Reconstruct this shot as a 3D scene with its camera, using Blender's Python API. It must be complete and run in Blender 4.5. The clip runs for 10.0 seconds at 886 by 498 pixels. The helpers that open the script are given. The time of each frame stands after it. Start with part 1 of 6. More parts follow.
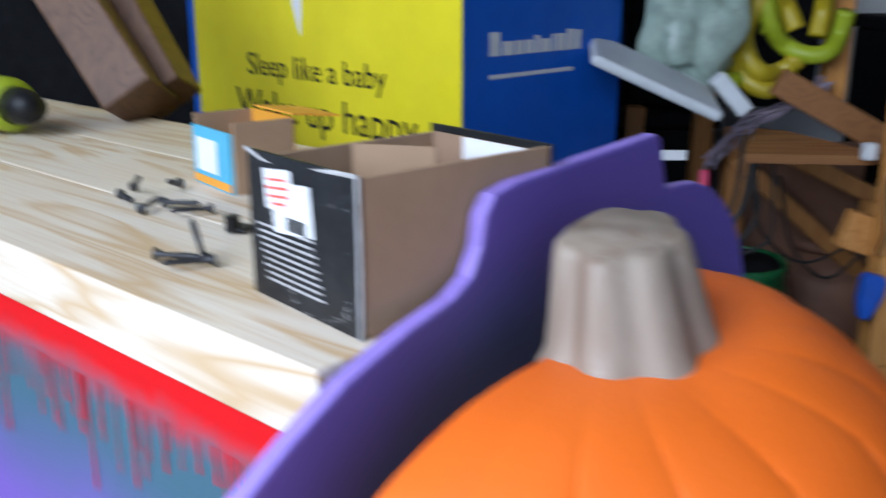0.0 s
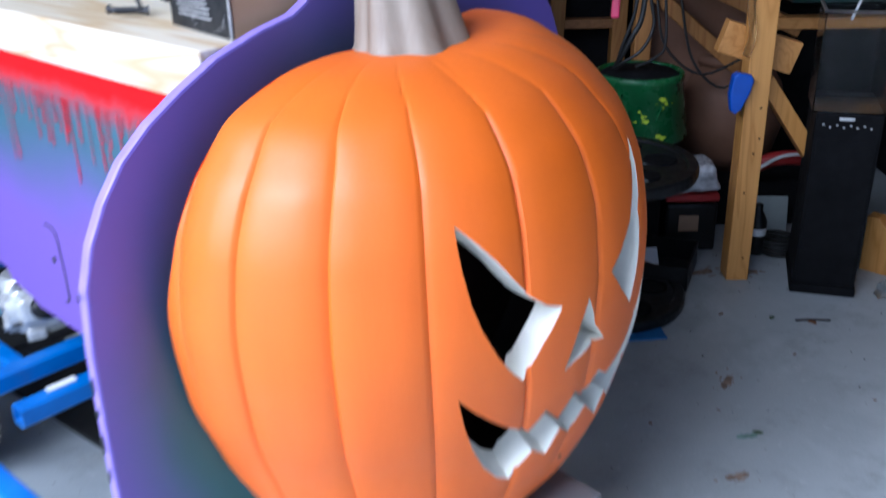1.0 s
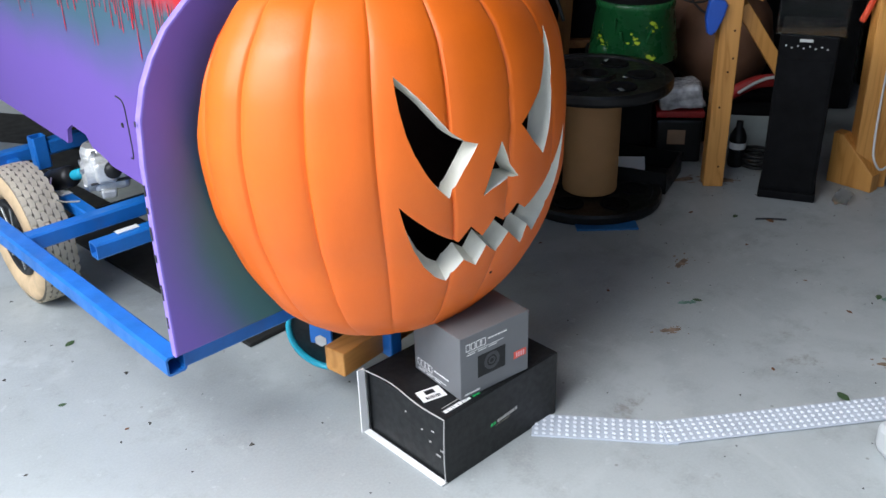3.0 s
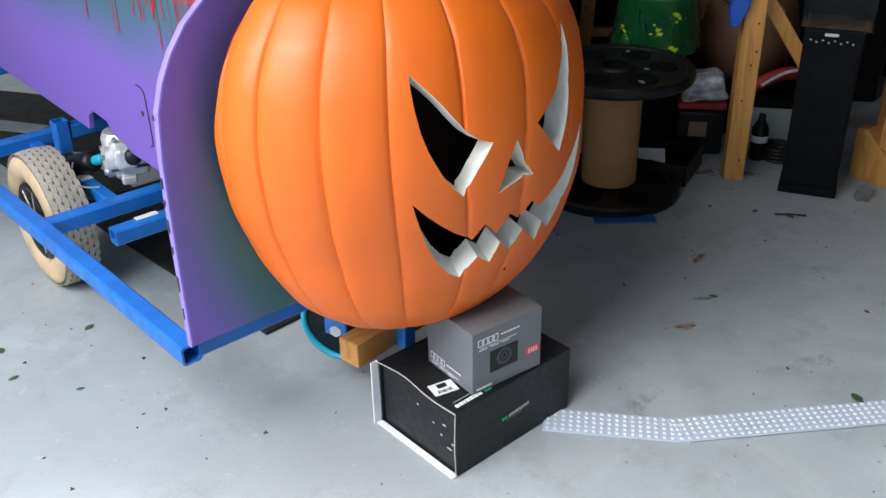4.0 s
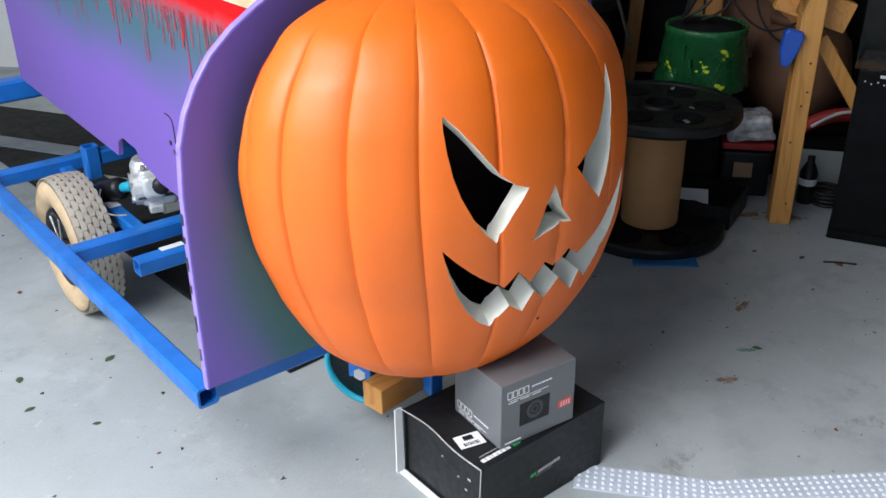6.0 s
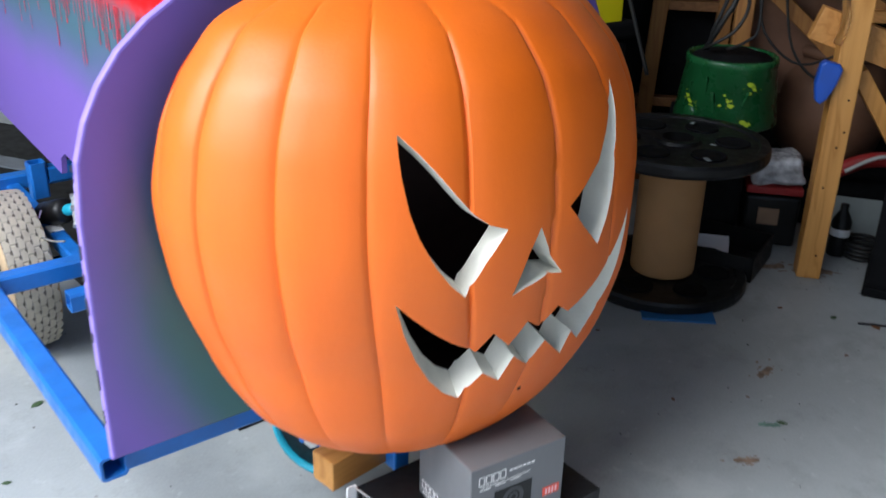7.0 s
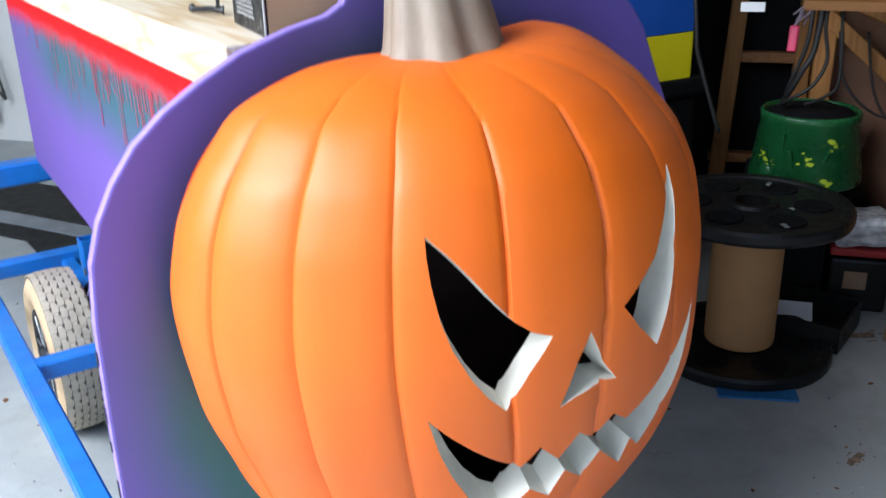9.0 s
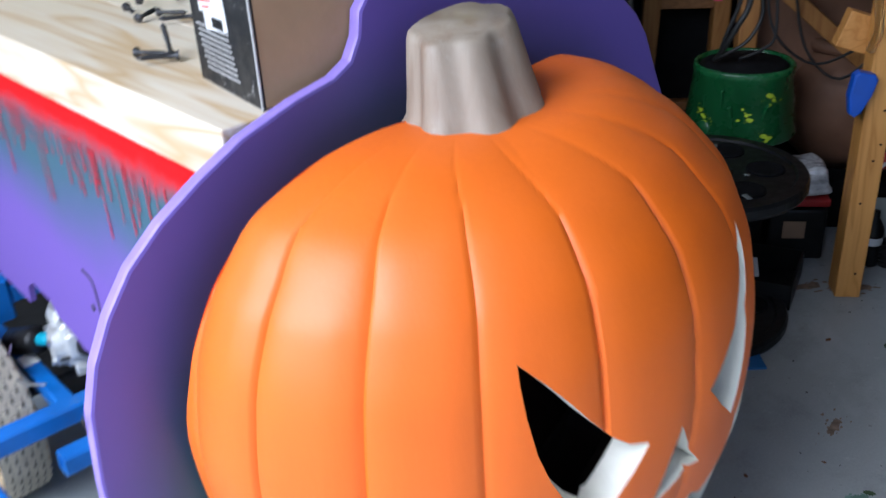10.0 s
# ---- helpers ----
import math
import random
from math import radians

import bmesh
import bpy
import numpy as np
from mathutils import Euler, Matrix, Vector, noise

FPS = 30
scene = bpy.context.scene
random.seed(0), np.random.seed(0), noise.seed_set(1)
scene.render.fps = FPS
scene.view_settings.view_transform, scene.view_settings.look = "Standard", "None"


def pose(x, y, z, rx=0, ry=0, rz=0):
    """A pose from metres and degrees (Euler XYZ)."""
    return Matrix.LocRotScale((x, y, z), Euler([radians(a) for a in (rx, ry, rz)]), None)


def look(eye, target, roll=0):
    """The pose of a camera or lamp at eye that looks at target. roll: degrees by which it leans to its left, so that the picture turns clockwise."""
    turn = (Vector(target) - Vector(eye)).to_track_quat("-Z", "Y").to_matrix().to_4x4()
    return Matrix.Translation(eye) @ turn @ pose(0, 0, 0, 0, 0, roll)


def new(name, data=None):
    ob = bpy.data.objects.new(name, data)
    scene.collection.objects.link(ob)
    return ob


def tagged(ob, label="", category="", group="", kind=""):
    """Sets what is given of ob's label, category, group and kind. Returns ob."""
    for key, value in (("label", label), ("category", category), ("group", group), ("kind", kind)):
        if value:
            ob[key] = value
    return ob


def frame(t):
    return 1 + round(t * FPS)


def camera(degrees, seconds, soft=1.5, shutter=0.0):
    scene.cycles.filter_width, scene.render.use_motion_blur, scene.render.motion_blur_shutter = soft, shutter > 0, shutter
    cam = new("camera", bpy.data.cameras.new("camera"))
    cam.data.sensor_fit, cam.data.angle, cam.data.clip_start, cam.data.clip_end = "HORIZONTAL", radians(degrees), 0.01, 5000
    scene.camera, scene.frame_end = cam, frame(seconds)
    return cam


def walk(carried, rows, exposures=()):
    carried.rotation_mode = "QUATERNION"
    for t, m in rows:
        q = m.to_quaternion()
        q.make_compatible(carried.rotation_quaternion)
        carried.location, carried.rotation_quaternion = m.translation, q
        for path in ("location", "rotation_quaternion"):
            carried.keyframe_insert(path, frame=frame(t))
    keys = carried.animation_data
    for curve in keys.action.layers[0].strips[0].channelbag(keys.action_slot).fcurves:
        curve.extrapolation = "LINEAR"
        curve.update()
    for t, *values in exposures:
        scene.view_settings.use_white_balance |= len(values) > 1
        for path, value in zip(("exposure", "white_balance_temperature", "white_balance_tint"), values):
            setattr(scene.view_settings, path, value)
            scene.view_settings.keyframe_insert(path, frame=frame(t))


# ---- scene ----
cam = camera(51.00, 10.0, shutter=0.5)
PATH = [
    (0, (-0.3214, -0.1245, 0.8806), (0.6741, 0.9133, 0.4541), -0.06),
    (0.3, (-0.3245, -0.2072, 0.8823), (0.7580, 0.7284, 0.4319), 3.01),
    (0.5, (-0.3402, -0.2879, 0.8843), (0.7519, 0.6291, 0.4191), 0.46),
    (1, (-0.4392, -0.4577, 0.8424), (0.4903, 0.5498, 0.2333), -1.57),
    (1.5, (-0.5698, -0.6041, 0.8511), (0.3435, 0.3992, 0.2114), -0.69),
    (2, (-0.5869, -0.7300, 0.8495), (0.3020, 0.2845, 0.1933), 1.17),
    (2.5, (-0.5686, -0.7742, 0.8514), (0.2896, 0.2645, 0.1922), -0.51),
    (4, (-0.5400, -0.7784, 0.8771), (0.2466, 0.2849, 0.1695), -1.29),
    (4.5, (-0.5385, -0.7668, 0.8852), (0.2362, 0.3178, 0.1972), -1.33),
    (5, (-0.5419, -0.7504, 0.8857), (0.2136, 0.3501, 0.2014), -1.40),
    (5.5, (-0.5295, -0.7533, 0.8854), (0.2189, 0.3563, 0.2083), -1.06),
    (7, (-0.3510, -0.6038, 0.7982), (0.3932, 0.5406, 0.1767), 1.15),
    (7.5, (-0.2577, -0.5460, 0.7570), (0.3619, 0.7093, 0.2181), 0.91),
    (8, (-0.2490, -0.5407, 0.7449), (0.3673, 0.7054, 0.1815), 1.88),
    (8.5, (-0.2528, -0.5437, 0.7496), (0.3651, 0.6906, 0.1625), 2.65),
    (9, (-0.2773, -0.5459, 0.8133), (0.3741, 0.6855, 0.2573), -1.42),
    (9.5, (-0.3216, -0.4941, 0.8901), (0.3560, 0.6495, 0.1951), -1.29),
    (10, (-0.3128, -0.3464, 0.9003), (0.4828, 0.7238, 0.2134), -3.25),
]
EXPOSURES = [(0.0, 0.12, 5650, 12), (0.4, 0.32, 5150, 15), (0.8, 0.44, 5250, 15), (1.2, 0.44, 5650, 12), (1.5, 0.44, 6050, 10), (2.2, 0.37, 6400, 10), (2.8, 0.33, 6450, 10), (3.9, 0.20, 6500, 10), (5.0, 0.22, 6500, 10), (5.7, 0.25, 6550, 10), (7.0, 0.42, 6400, 10), (8.5, 0.72, 6300, 10), (9.0, 0.68, 6200, 10), (9.5, 0.42, 5900, 11), (10.0, 0.30, 5850, 12)]
walk(cam, [(t, look(eye, target, roll)) for t, eye, target, roll in PATH], EXPOSURES)

# ---- world and light ----
world = bpy.data.worlds.new("sky")
scene.world = world
world.use_nodes = True
sky = world.node_tree.nodes.new("ShaderNodeTexSky")
sky.sky_type, sky.sun_disc = "NISHITA", False
sky.sun_elevation, sky.sun_rotation = radians(56.6), radians(258)
background = world.node_tree.nodes["Background"]
background.inputs["Strength"].default_value = 0.10
world.node_tree.links.new(sky.outputs[0], background.inputs[0])
sun = new("sun", bpy.data.lights.new("sun", "SUN"))
sun.data.energy, sun.data.angle, sun.data.color = 3.2, radians(30), (0.94, 0.97, 1.0)
sun.matrix_world = look((-3.1, -0.65, 4.8), (0, 0, 0))
# unseen area lamp added as extra daylight from the open garage door
A45 = radians(45)
NDIR, SDIR = Vector((0.7071, 0.7071, 0)), Vector((0.7071, -0.7071, 0))


def rack(s, n, z=0.0):
    """A place by the garage's own axes: s along the back wall, n towards it."""
    return SDIR * s + NDIR * n + Vector((0, 0, z))


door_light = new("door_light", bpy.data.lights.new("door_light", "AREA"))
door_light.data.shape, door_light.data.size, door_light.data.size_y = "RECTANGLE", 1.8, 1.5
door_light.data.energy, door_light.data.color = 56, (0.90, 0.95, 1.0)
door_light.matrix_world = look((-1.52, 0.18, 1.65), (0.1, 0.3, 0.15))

# ---- materials ----


def nodes_of(name):
    m = bpy.data.materials.new(name)
    m.use_nodes = True
    t = m.node_tree
    return m, t, t.nodes["Principled BSDF"], t.nodes.new("ShaderNodeTexCoord")


def ramp(t, src, stops):
    r = t.nodes.new("ShaderNodeValToRGB")
    el = r.color_ramp.elements
    while len(el) < len(stops):
        el.new(0.5)
    for e, (p, c) in zip(el, stops):
        e.position, e.color = p, (*c, 1)
    t.links.new(src, r.inputs[0])
    return r.outputs[0]


def noise_node(t, co, scale, detail=4, rough=0.55, stretch=None, distort=0.0):
    n = t.nodes.new("ShaderNodeTexNoise")
    n.inputs["Scale"].default_value, n.inputs["Detail"].default_value = scale, detail
    n.inputs["Roughness"].default_value, n.inputs["Distortion"].default_value = rough, distort
    if stretch:
        mp = t.nodes.new("ShaderNodeMapping")
        mp.inputs["Scale"].default_value = stretch
        t.links.new(co, mp.inputs[0])
        co = mp.outputs[0]
    t.links.new(co, n.inputs["Vector"])
    return n.outputs[0]


def mixed(t, fac, a, b, blend="MIX"):
    m = t.nodes.new("ShaderNodeMix")
    m.data_type, m.blend_type = "RGBA", blend
    for k, v in ((0, fac), (6, a), (7, b)):
        if isinstance(v, (int, float)):
            m.inputs[k].default_value = v
        elif isinstance(v, tuple):
            m.inputs[k].default_value = (*v, 1)
        else:
            t.links.new(v, m.inputs[k])
    return m.outputs[2]


def calc(t, op, a, b=0.0, clamp=False):
    m = t.nodes.new("ShaderNodeMath")
    m.operation, m.use_clamp = op, clamp
    for k, v in ((0, a), (1, b)):
        if isinstance(v, (int, float)):
            m.inputs[k].default_value = v
        else:
            t.links.new(v, m.inputs[k])
    return m.outputs[0]


def span(t, v, lo, hi, a=0.0, b=1.0):
    m = t.nodes.new("ShaderNodeMapRange")
    m.interpolation_type = "SMOOTHSTEP"
    m.inputs[1].default_value, m.inputs[2].default_value = lo, hi
    m.inputs[3].default_value, m.inputs[4].default_value = a, b
    t.links.new(v, m.inputs[0])
    return m.outputs[0]


def bump(t, bsdf, height, strength, distance=0.002):
    b = t.nodes.new("ShaderNodeBump")
    b.inputs["Strength"].default_value, b.inputs["Distance"].default_value = strength, distance
    t.links.new(height, b.inputs["Height"])
    t.links.new(b.outputs[0], bsdf.inputs["Normal"])


def surface(name, base, rough=0.6, metal=0.0, vary=0.12, scale=14.0, grain=220.0, relief=0.15, spec=0.5, coat=0.0, dirt=0.0):
    """Plain painted, moulded or printed stuff, with blotches at one scale and grain at another."""
    m, t, b, co = nodes_of(name)
    o = co.outputs["Object"]
    big, fine = noise_node(t, o, scale, 5), noise_node(t, o, grain, 3)
    dark = tuple(c * (1 - vary) for c in base)
    light = tuple(min(1, c * (1 + vary)) for c in base)
    col = ramp(t, big, [(0.3, dark), (0.7, light)])
    if dirt:
        col = mixed(t, calc(t, "MULTIPLY", span(t, noise_node(t, o, scale * 0.6, 8, 0.7), 0.5, 0.75), dirt), col, (0.12, 0.10, 0.08))
    t.links.new(col, b.inputs["Base Color"])
    t.links.new(span(t, noise_node(t, o, scale * 2.3, 4), 0.3, 0.7, max(0.02, rough - 0.08), min(1, rough + 0.08)), b.inputs["Roughness"])
    b.inputs["Metallic"].default_value, b.inputs["Specular IOR Level"].default_value = metal, spec
    b.inputs["Coat Weight"].default_value = coat
    bump(t, b, fine, relief, 0.001)
    return m


def wood(name, light, dark, knot=(0.25, 0.11, 0.05), axis=1, scale=1.0, rough=0.55, knots=True, bands=34.0, grow=1.6):
    """Softwood with growth bands along the given axis."""
    m, t, b, co = nodes_of(name)
    o = co.outputs["Object"]
    st = [9.0 * scale] * 3
    st[axis] = 0.9 * scale
    info = t.nodes.new("ShaderNodeObjectInfo")
    add = t.nodes.new("ShaderNodeVectorMath")
    add.operation = "ADD"
    sc = t.nodes.new("ShaderNodeVectorMath")
    sc.operation = "SCALE"
    sc.inputs[0].default_value = (7.3, 3.1, 5.7)
    t.links.new(info.outputs["Random"], sc.inputs["Scale"])
    t.links.new(o, add.inputs[0])
    t.links.new(sc.outputs[0], add.inputs[1])
    o = add.outputs[0]
    n = noise_node(t, o, grow, 3, 0.5, stretch=st, distort=0.6)
    rings = calc(t, "ABSOLUTE", calc(t, "SINE", calc(t, "MULTIPLY", n, bands)))
    st2 = [180.0] * 3
    st2[axis] = 5.0
    fibre = noise_node(t, o, 1.0, 3, 0.6, stretch=st2)
    mid = tuple((a + c) / 2 for a, c in zip(light, dark))
    col = ramp(t, rings, [(0.0, dark), (0.35, mid), (0.75, light)])
    col = mixed(t, span(t, fibre, 0.35, 0.7, 0, 0.35), col, dark)
    col = mixed(t, span(t, noise_node(t, o, 2.5, 3), 0.45, 0.7, 0, 0.35), col, mid)
    if knots:
        v = t.nodes.new("ShaderNodeTexVoronoi")
        v.inputs["Scale"].default_value = 1.0
        mp = t.nodes.new("ShaderNodeMapping")
        s3 = [4.8] * 3
        s3[axis] = 2.4
        mp.inputs["Scale"].default_value = s3
        t.links.new(o, mp.inputs[0])
        t.links.new(mp.outputs[0], v.inputs["Vector"])
        col = mixed(t, span(t, v.outputs["Distance"], 0.045, 0.10, 0.9, 0.0), col, knot)
    t.links.new(col, b.inputs["Base Color"])
    b.inputs["Roughness"].default_value = rough
    bump(t, b, fibre, 0.25, 0.001)
    return m


def concrete_material():
    m, t, b, co = nodes_of("concrete")
    o = co.outputs["Object"]
    a, c, f = noise_node(t, o, 1.3, 8, 0.6), noise_node(t, o, 9, 8, 0.7), noise_node(t, o, 260, 3)
    col = ramp(t, a, [(0.3, (0.27, 0.292, 0.297)), (0.7, (0.43, 0.46, 0.467))])
    col = mixed(t, span(t, noise_node(t, o, 3.6, 7, 0.62, distort=0.5), 0.50, 0.66, 0, 0.55), col, (0.47, 0.50, 0.505))
    col = mixed(t, span(t, noise_node(t, o, 34, 6, 0.7), 0.60, 0.70, 0, 0.45), col, (0.52, 0.55, 0.55))
    col = mixed(t, span(t, c, 0.50, 0.70, 0, 0.55), col, (0.24, 0.25, 0.245))
    col = mixed(t, span(t, noise_node(t, o, 4.1, 6, 0.75), 0.62, 0.70, 0, 0.6), col, (0.17, 0.145, 0.12))
    v = t.nodes.new("ShaderNodeTexVoronoi")
    v.inputs["Scale"].default_value = 17
    t.links.new(o, v.inputs["Vector"])
    col = mixed(t, span(t, v.outputs["Distance"], 0.03, 0.055, 0.6, 0.0), col, (0.12, 0.11, 0.09))
    col = mixed(t, span(t, f, 0.3, 0.75, 0.0, 0.25), col, (0.46, 0.485, 0.49))
    t.links.new(col, b.inputs["Base Color"])
    t.links.new(span(t, c, 0.3, 0.7, 0.42, 0.7), b.inputs["Roughness"])
    bump(t, b, f, 0.2, 0.001)
    return m


def pumpkin_material():
    m, t, b, co = nodes_of("orange_foam_paint")
    o = co.outputs["Object"]
    big, fine = noise_node(t, o, 5, 4), noise_node(t, o, 130, 4, 0.6)
    col = ramp(t, big, [(0.25, (0.79, 0.132, 0.004)), (0.75, (0.85, 0.163, 0.007))])
    col = mixed(t, span(t, noise_node(t, o, 60, 6, 0.7), 0.68, 0.8, 0, 0.25), col, (0.85, 0.45, 0.18))
    t.links.new(col, b.inputs["Base Color"])
    t.links.new(span(t, noise_node(t, o, 12, 4), 0.3, 0.7, 0.45, 0.57), b.inputs["Roughness"])
    b.inputs["Specular IOR Level"].default_value = 0.6
    wr = noise_node(t, o, 9, 6, 0.65, stretch=(9, 9, 1.2))
    dents = noise_node(t, o, 28, 4, 0.6)
    bump(t, b, calc(t, "ADD", calc(t, "ADD", calc(t, "MULTIPLY", fine, 0.4), wr), calc(t, "MULTIPLY", dents, 1.2)), 0.2, 0.0014)
    return m


def side_paint_material():
    """Red along the top, sprayed over teal, over violet; sizes in the cart's own metres."""
    m, t, b, co = nodes_of("sprayed_side_paint")
    o = co.outputs["Object"]
    sep = t.nodes.new("ShaderNodeSeparateXYZ")
    t.links.new(o, sep.inputs[0])
    z = calc(t, "ADD", sep.outputs[2], calc(t, "MULTIPLY", calc(t, "SUBTRACT", noise_node(t, o, 6, 3), 0.5), 0.07))
    col = ramp(t, span(t, z, 0.43, 0.57), [(0.0, (0.185, 0.108, 0.43)), (1.0, (0.060, 0.130, 0.175))])
    col = mixed(t, span(t, sep.outputs[1], 0.75, 1.1, 0, 0.75), col, (0.165, 0.10, 0.36))
    zz = calc(t, "ADD", sep.outputs[2], calc(t, "MULTIPLY", calc(t, "SUBTRACT", noise_node(t, o, 30, 6, 0.7), 0.5), 0.035))
    col = mixed(t, span(t, zz, 0.585, 0.625), col, (0.66, 0.002, 0.004))
    t.links.new(col, b.inputs["Base Color"])
    b.inputs["Roughness"].default_value = 0.6
    b.inputs["Specular IOR Level"].default_value = 0.22
    bump(t, b, noise_node(t, o, 120, 4), 0.12, 0.001)
    return m


def board_paint_material():
    """Violet with a darker blue-green mist in the middle, in the board's own metres."""
    m, t, b, co = nodes_of("sprayed_board_paint")
    o = co.outputs["Object"]
    sep = t.nodes.new("ShaderNodeSeparateXYZ")
    t.links.new(o, sep.inputs[0])
    dx = calc(t, "DIVIDE", calc(t, "SUBTRACT", sep.outputs[0], 0.335), 0.345)
    dz = calc(t, "DIVIDE", calc(t, "SUBTRACT", sep.outputs[2], 0.39), 0.36)
    r = calc(t, "SQRT", calc(t, "ADD", calc(t, "MULTIPLY", dx, dx), calc(t, "MULTIPLY", dz, dz)))
    r = calc(t, "ADD", r, calc(t, "MULTIPLY", calc(t, "SUBTRACT", noise_node(t, o, 9, 5), 0.5), 0.10))
    mist = mixed(t, span(t, sep.outputs[2], 0.3, 0.55), (0.033, 0.125, 0.135), (0.040, 0.066, 0.125))
    col = mixed(t, span(t, r, 0.74, 1.03), mist, (0.150, 0.100, 0.43))
    t.links.new(col, b.inputs["Base Color"])
    b.inputs["Roughness"].default_value = 0.5
    bump(t, b, noise_node(t, o, 90, 5), 0.15, 0.001)
    return m


def stem_material():
    """Grey-brown paint with darker streaks that run up the flutes."""
    m, t, b, co = nodes_of("stem_paint")
    o = co.outputs["Object"]
    streak = noise_node(t, o, 3.0, 5, 0.6, stretch=(16, 16, 1.4), distort=0.4)
    col = ramp(t, streak, [(0.30, (0.225, 0.155, 0.11)), (0.46, (0.29, 0.23, 0.175)), (0.70, (0.345, 0.285, 0.225))])
    col = mixed(t, span(t, noise_node(t, o, 40, 6, 0.7), 0.58, 0.72, 0, 0.4), col, (0.42, 0.37, 0.31))
    t.links.new(col, b.inputs["Base Color"])
    t.links.new(span(t, streak, 0.3, 0.7, 0.42, 0.6), b.inputs["Roughness"])
    bump(t, b, calc(t, "ADD", streak, calc(t, "MULTIPLY", noise_node(t, o, 120, 4), 0.4)), 0.3, 0.002)
    return m


def scuffed_print(name, base):
    """Dark glossy print on board with whitish rubbed scratches."""
    m, t, b, co = nodes_of(name)
    o = co.outputs["Object"]
    col = ramp(t, noise_node(t, o, 25, 5), [(0.3, tuple(c * 0.7 for c in base)), (0.7, tuple(c * 1.5 for c in base))])
    rub = span(t, noise_node(t, o, 34, 8, 0.75, stretch=(1, 1, 2.2), distort=1.5), 0.60, 0.68, 0, 0.7)
    nick = span(t, noise_node(t, o, 150, 5, 0.7), 0.68, 0.73, 0, 0.8)
    col = mixed(t, calc(t, "MAXIMUM", rub, nick), col, (0.45, 0.44, 0.43))
    t.links.new(col, b.inputs["Base Color"])
    t.links.new(span(t, noise_node(t, o, 60, 4), 0.3, 0.7, 0.35, 0.6), b.inputs["Roughness"])
    b.inputs["Specular IOR Level"].default_value = 0.35
    bump(t, b, noise_node(t, o, 40, 5), 0.2, 0.001)
    return m


def glass_material(name, tint=(0.9, 0.93, 0.95), rough=0.08):
    m, t, b, co = nodes_of(name)
    b.inputs["Base Color"].default_value = (*tint, 1)
    b.inputs["Transmission Weight"].default_value = 1.0
    b.inputs["IOR"].default_value = 1.15
    t.links.new(span(t, noise_node(t, co.outputs["Object"], 20, 4), 0.3, 0.7, rough, rough + 0.15), b.inputs["Roughness"])
    return m


CONCRETE = concrete_material()
ORANGE = pumpkin_material()
FOAM = surface("cream_foam", (0.82, 0.79, 0.70), 0.75, vary=0.08, scale=30, relief=0.3)
# near-black with a slight red tint, for the whole inner sheet
INSIDE = surface("black_inner_wall", (0.022, 0.005, 0.006), 0.6, vary=0.3)
STEM = stem_material()
BOARD = board_paint_material()
BOARD_EDGE = surface("violet_edge_paint", (0.30, 0.21, 0.62), 0.5, vary=0.15, scale=40, dirt=0.25)
SIDE = side_paint_material()
DRIP = surface("red_drip_paint", (0.93, 0.045, 0.075), 0.5, vary=0.1, spec=0.25)
GROOVE = surface("dark_groove_rubber", (0.20, 0.18, 0.15), 0.9, vary=0.3)
BLUE = surface("blue_frame_enamel", (0.010, 0.145, 0.50), 0.38, vary=0.18, scale=20, dirt=0.18)
DARK_STEEL = surface("dark_steel", (0.06, 0.06, 0.065), 0.5, 0.6, vary=0.3)
ZINC = surface("zinc_metal", (0.55, 0.55, 0.55), 0.35, 0.9, vary=0.2)
ALU = surface("cast_aluminium", (0.66, 0.66, 0.65), 0.42, 0.55, vary=0.2, scale=60)
TYRE = surface("tan_rubber", (0.60, 0.43, 0.26), 0.8, vary=0.2, scale=25, dirt=0.3)
TREAD = surface("pale_tread_rubber", (0.70, 0.64, 0.53), 0.85, vary=0.12, scale=40, dirt=0.12)
TEAL = surface("teal_rubber", (0.012, 0.36, 0.50), 0.5, vary=0.1)
BLACK = surface("black_plastic", (0.008, 0.008, 0.009), 0.42, vary=0.3, scale=30, spec=0.3)
BLACK_MATT = surface("black_matt", (0.006, 0.006, 0.007), 0.8, vary=0.3, scale=20, spec=0.12)
RUBBER = surface("black_rubber", (0.018, 0.018, 0.018), 0.75, vary=0.3, spec=0.25)
MAT_GREY = surface("grey_plank", (0.20, 0.22, 0.25), 0.7, vary=0.2, dirt=0.3)
PINE = wood("pine_top", (0.77, 0.685, 0.56), (0.60, 0.415, 0.225), (0.40, 0.19, 0.09), axis=1, bands=20.0, grow=1.9)
STUD = wood("stud_wood", (0.62, 0.295, 0.075), (0.47, 0.20, 0.04), axis=2, rough=0.5)
STUD_FLAT = wood("stud_wood_level", (0.56, 0.265, 0.07), (0.42, 0.175, 0.036), axis=0, rough=0.5)
# darker copies of the stud wood, with the rack's shade in the colour
SHADED_STUD = wood("shaded_stud_wood", (0.34, 0.150, 0.036), (0.24, 0.095, 0.02), axis=2, rough=0.6)
SHADED_STUD_FLAT = wood("shaded_stud_wood_level", (0.26, 0.115, 0.035), (0.18, 0.07, 0.02), axis=0, rough=0.6)
CARD = surface("brown_cardboard", (0.36, 0.235, 0.14), 0.8, vary=0.1, scale=25)
CARD_TUBE = surface("cardboard_tube", (0.42, 0.22, 0.09), 0.75, vary=0.1, scale=10)
CARD_IN = surface("cardboard_inside", (0.30, 0.19, 0.12), 0.85, vary=0.12, scale=25)
PRINT_BLACK = surface("black_print", (0.010, 0.011, 0.012), 0.45, vary=0.25, scale=40, spec=0.35)
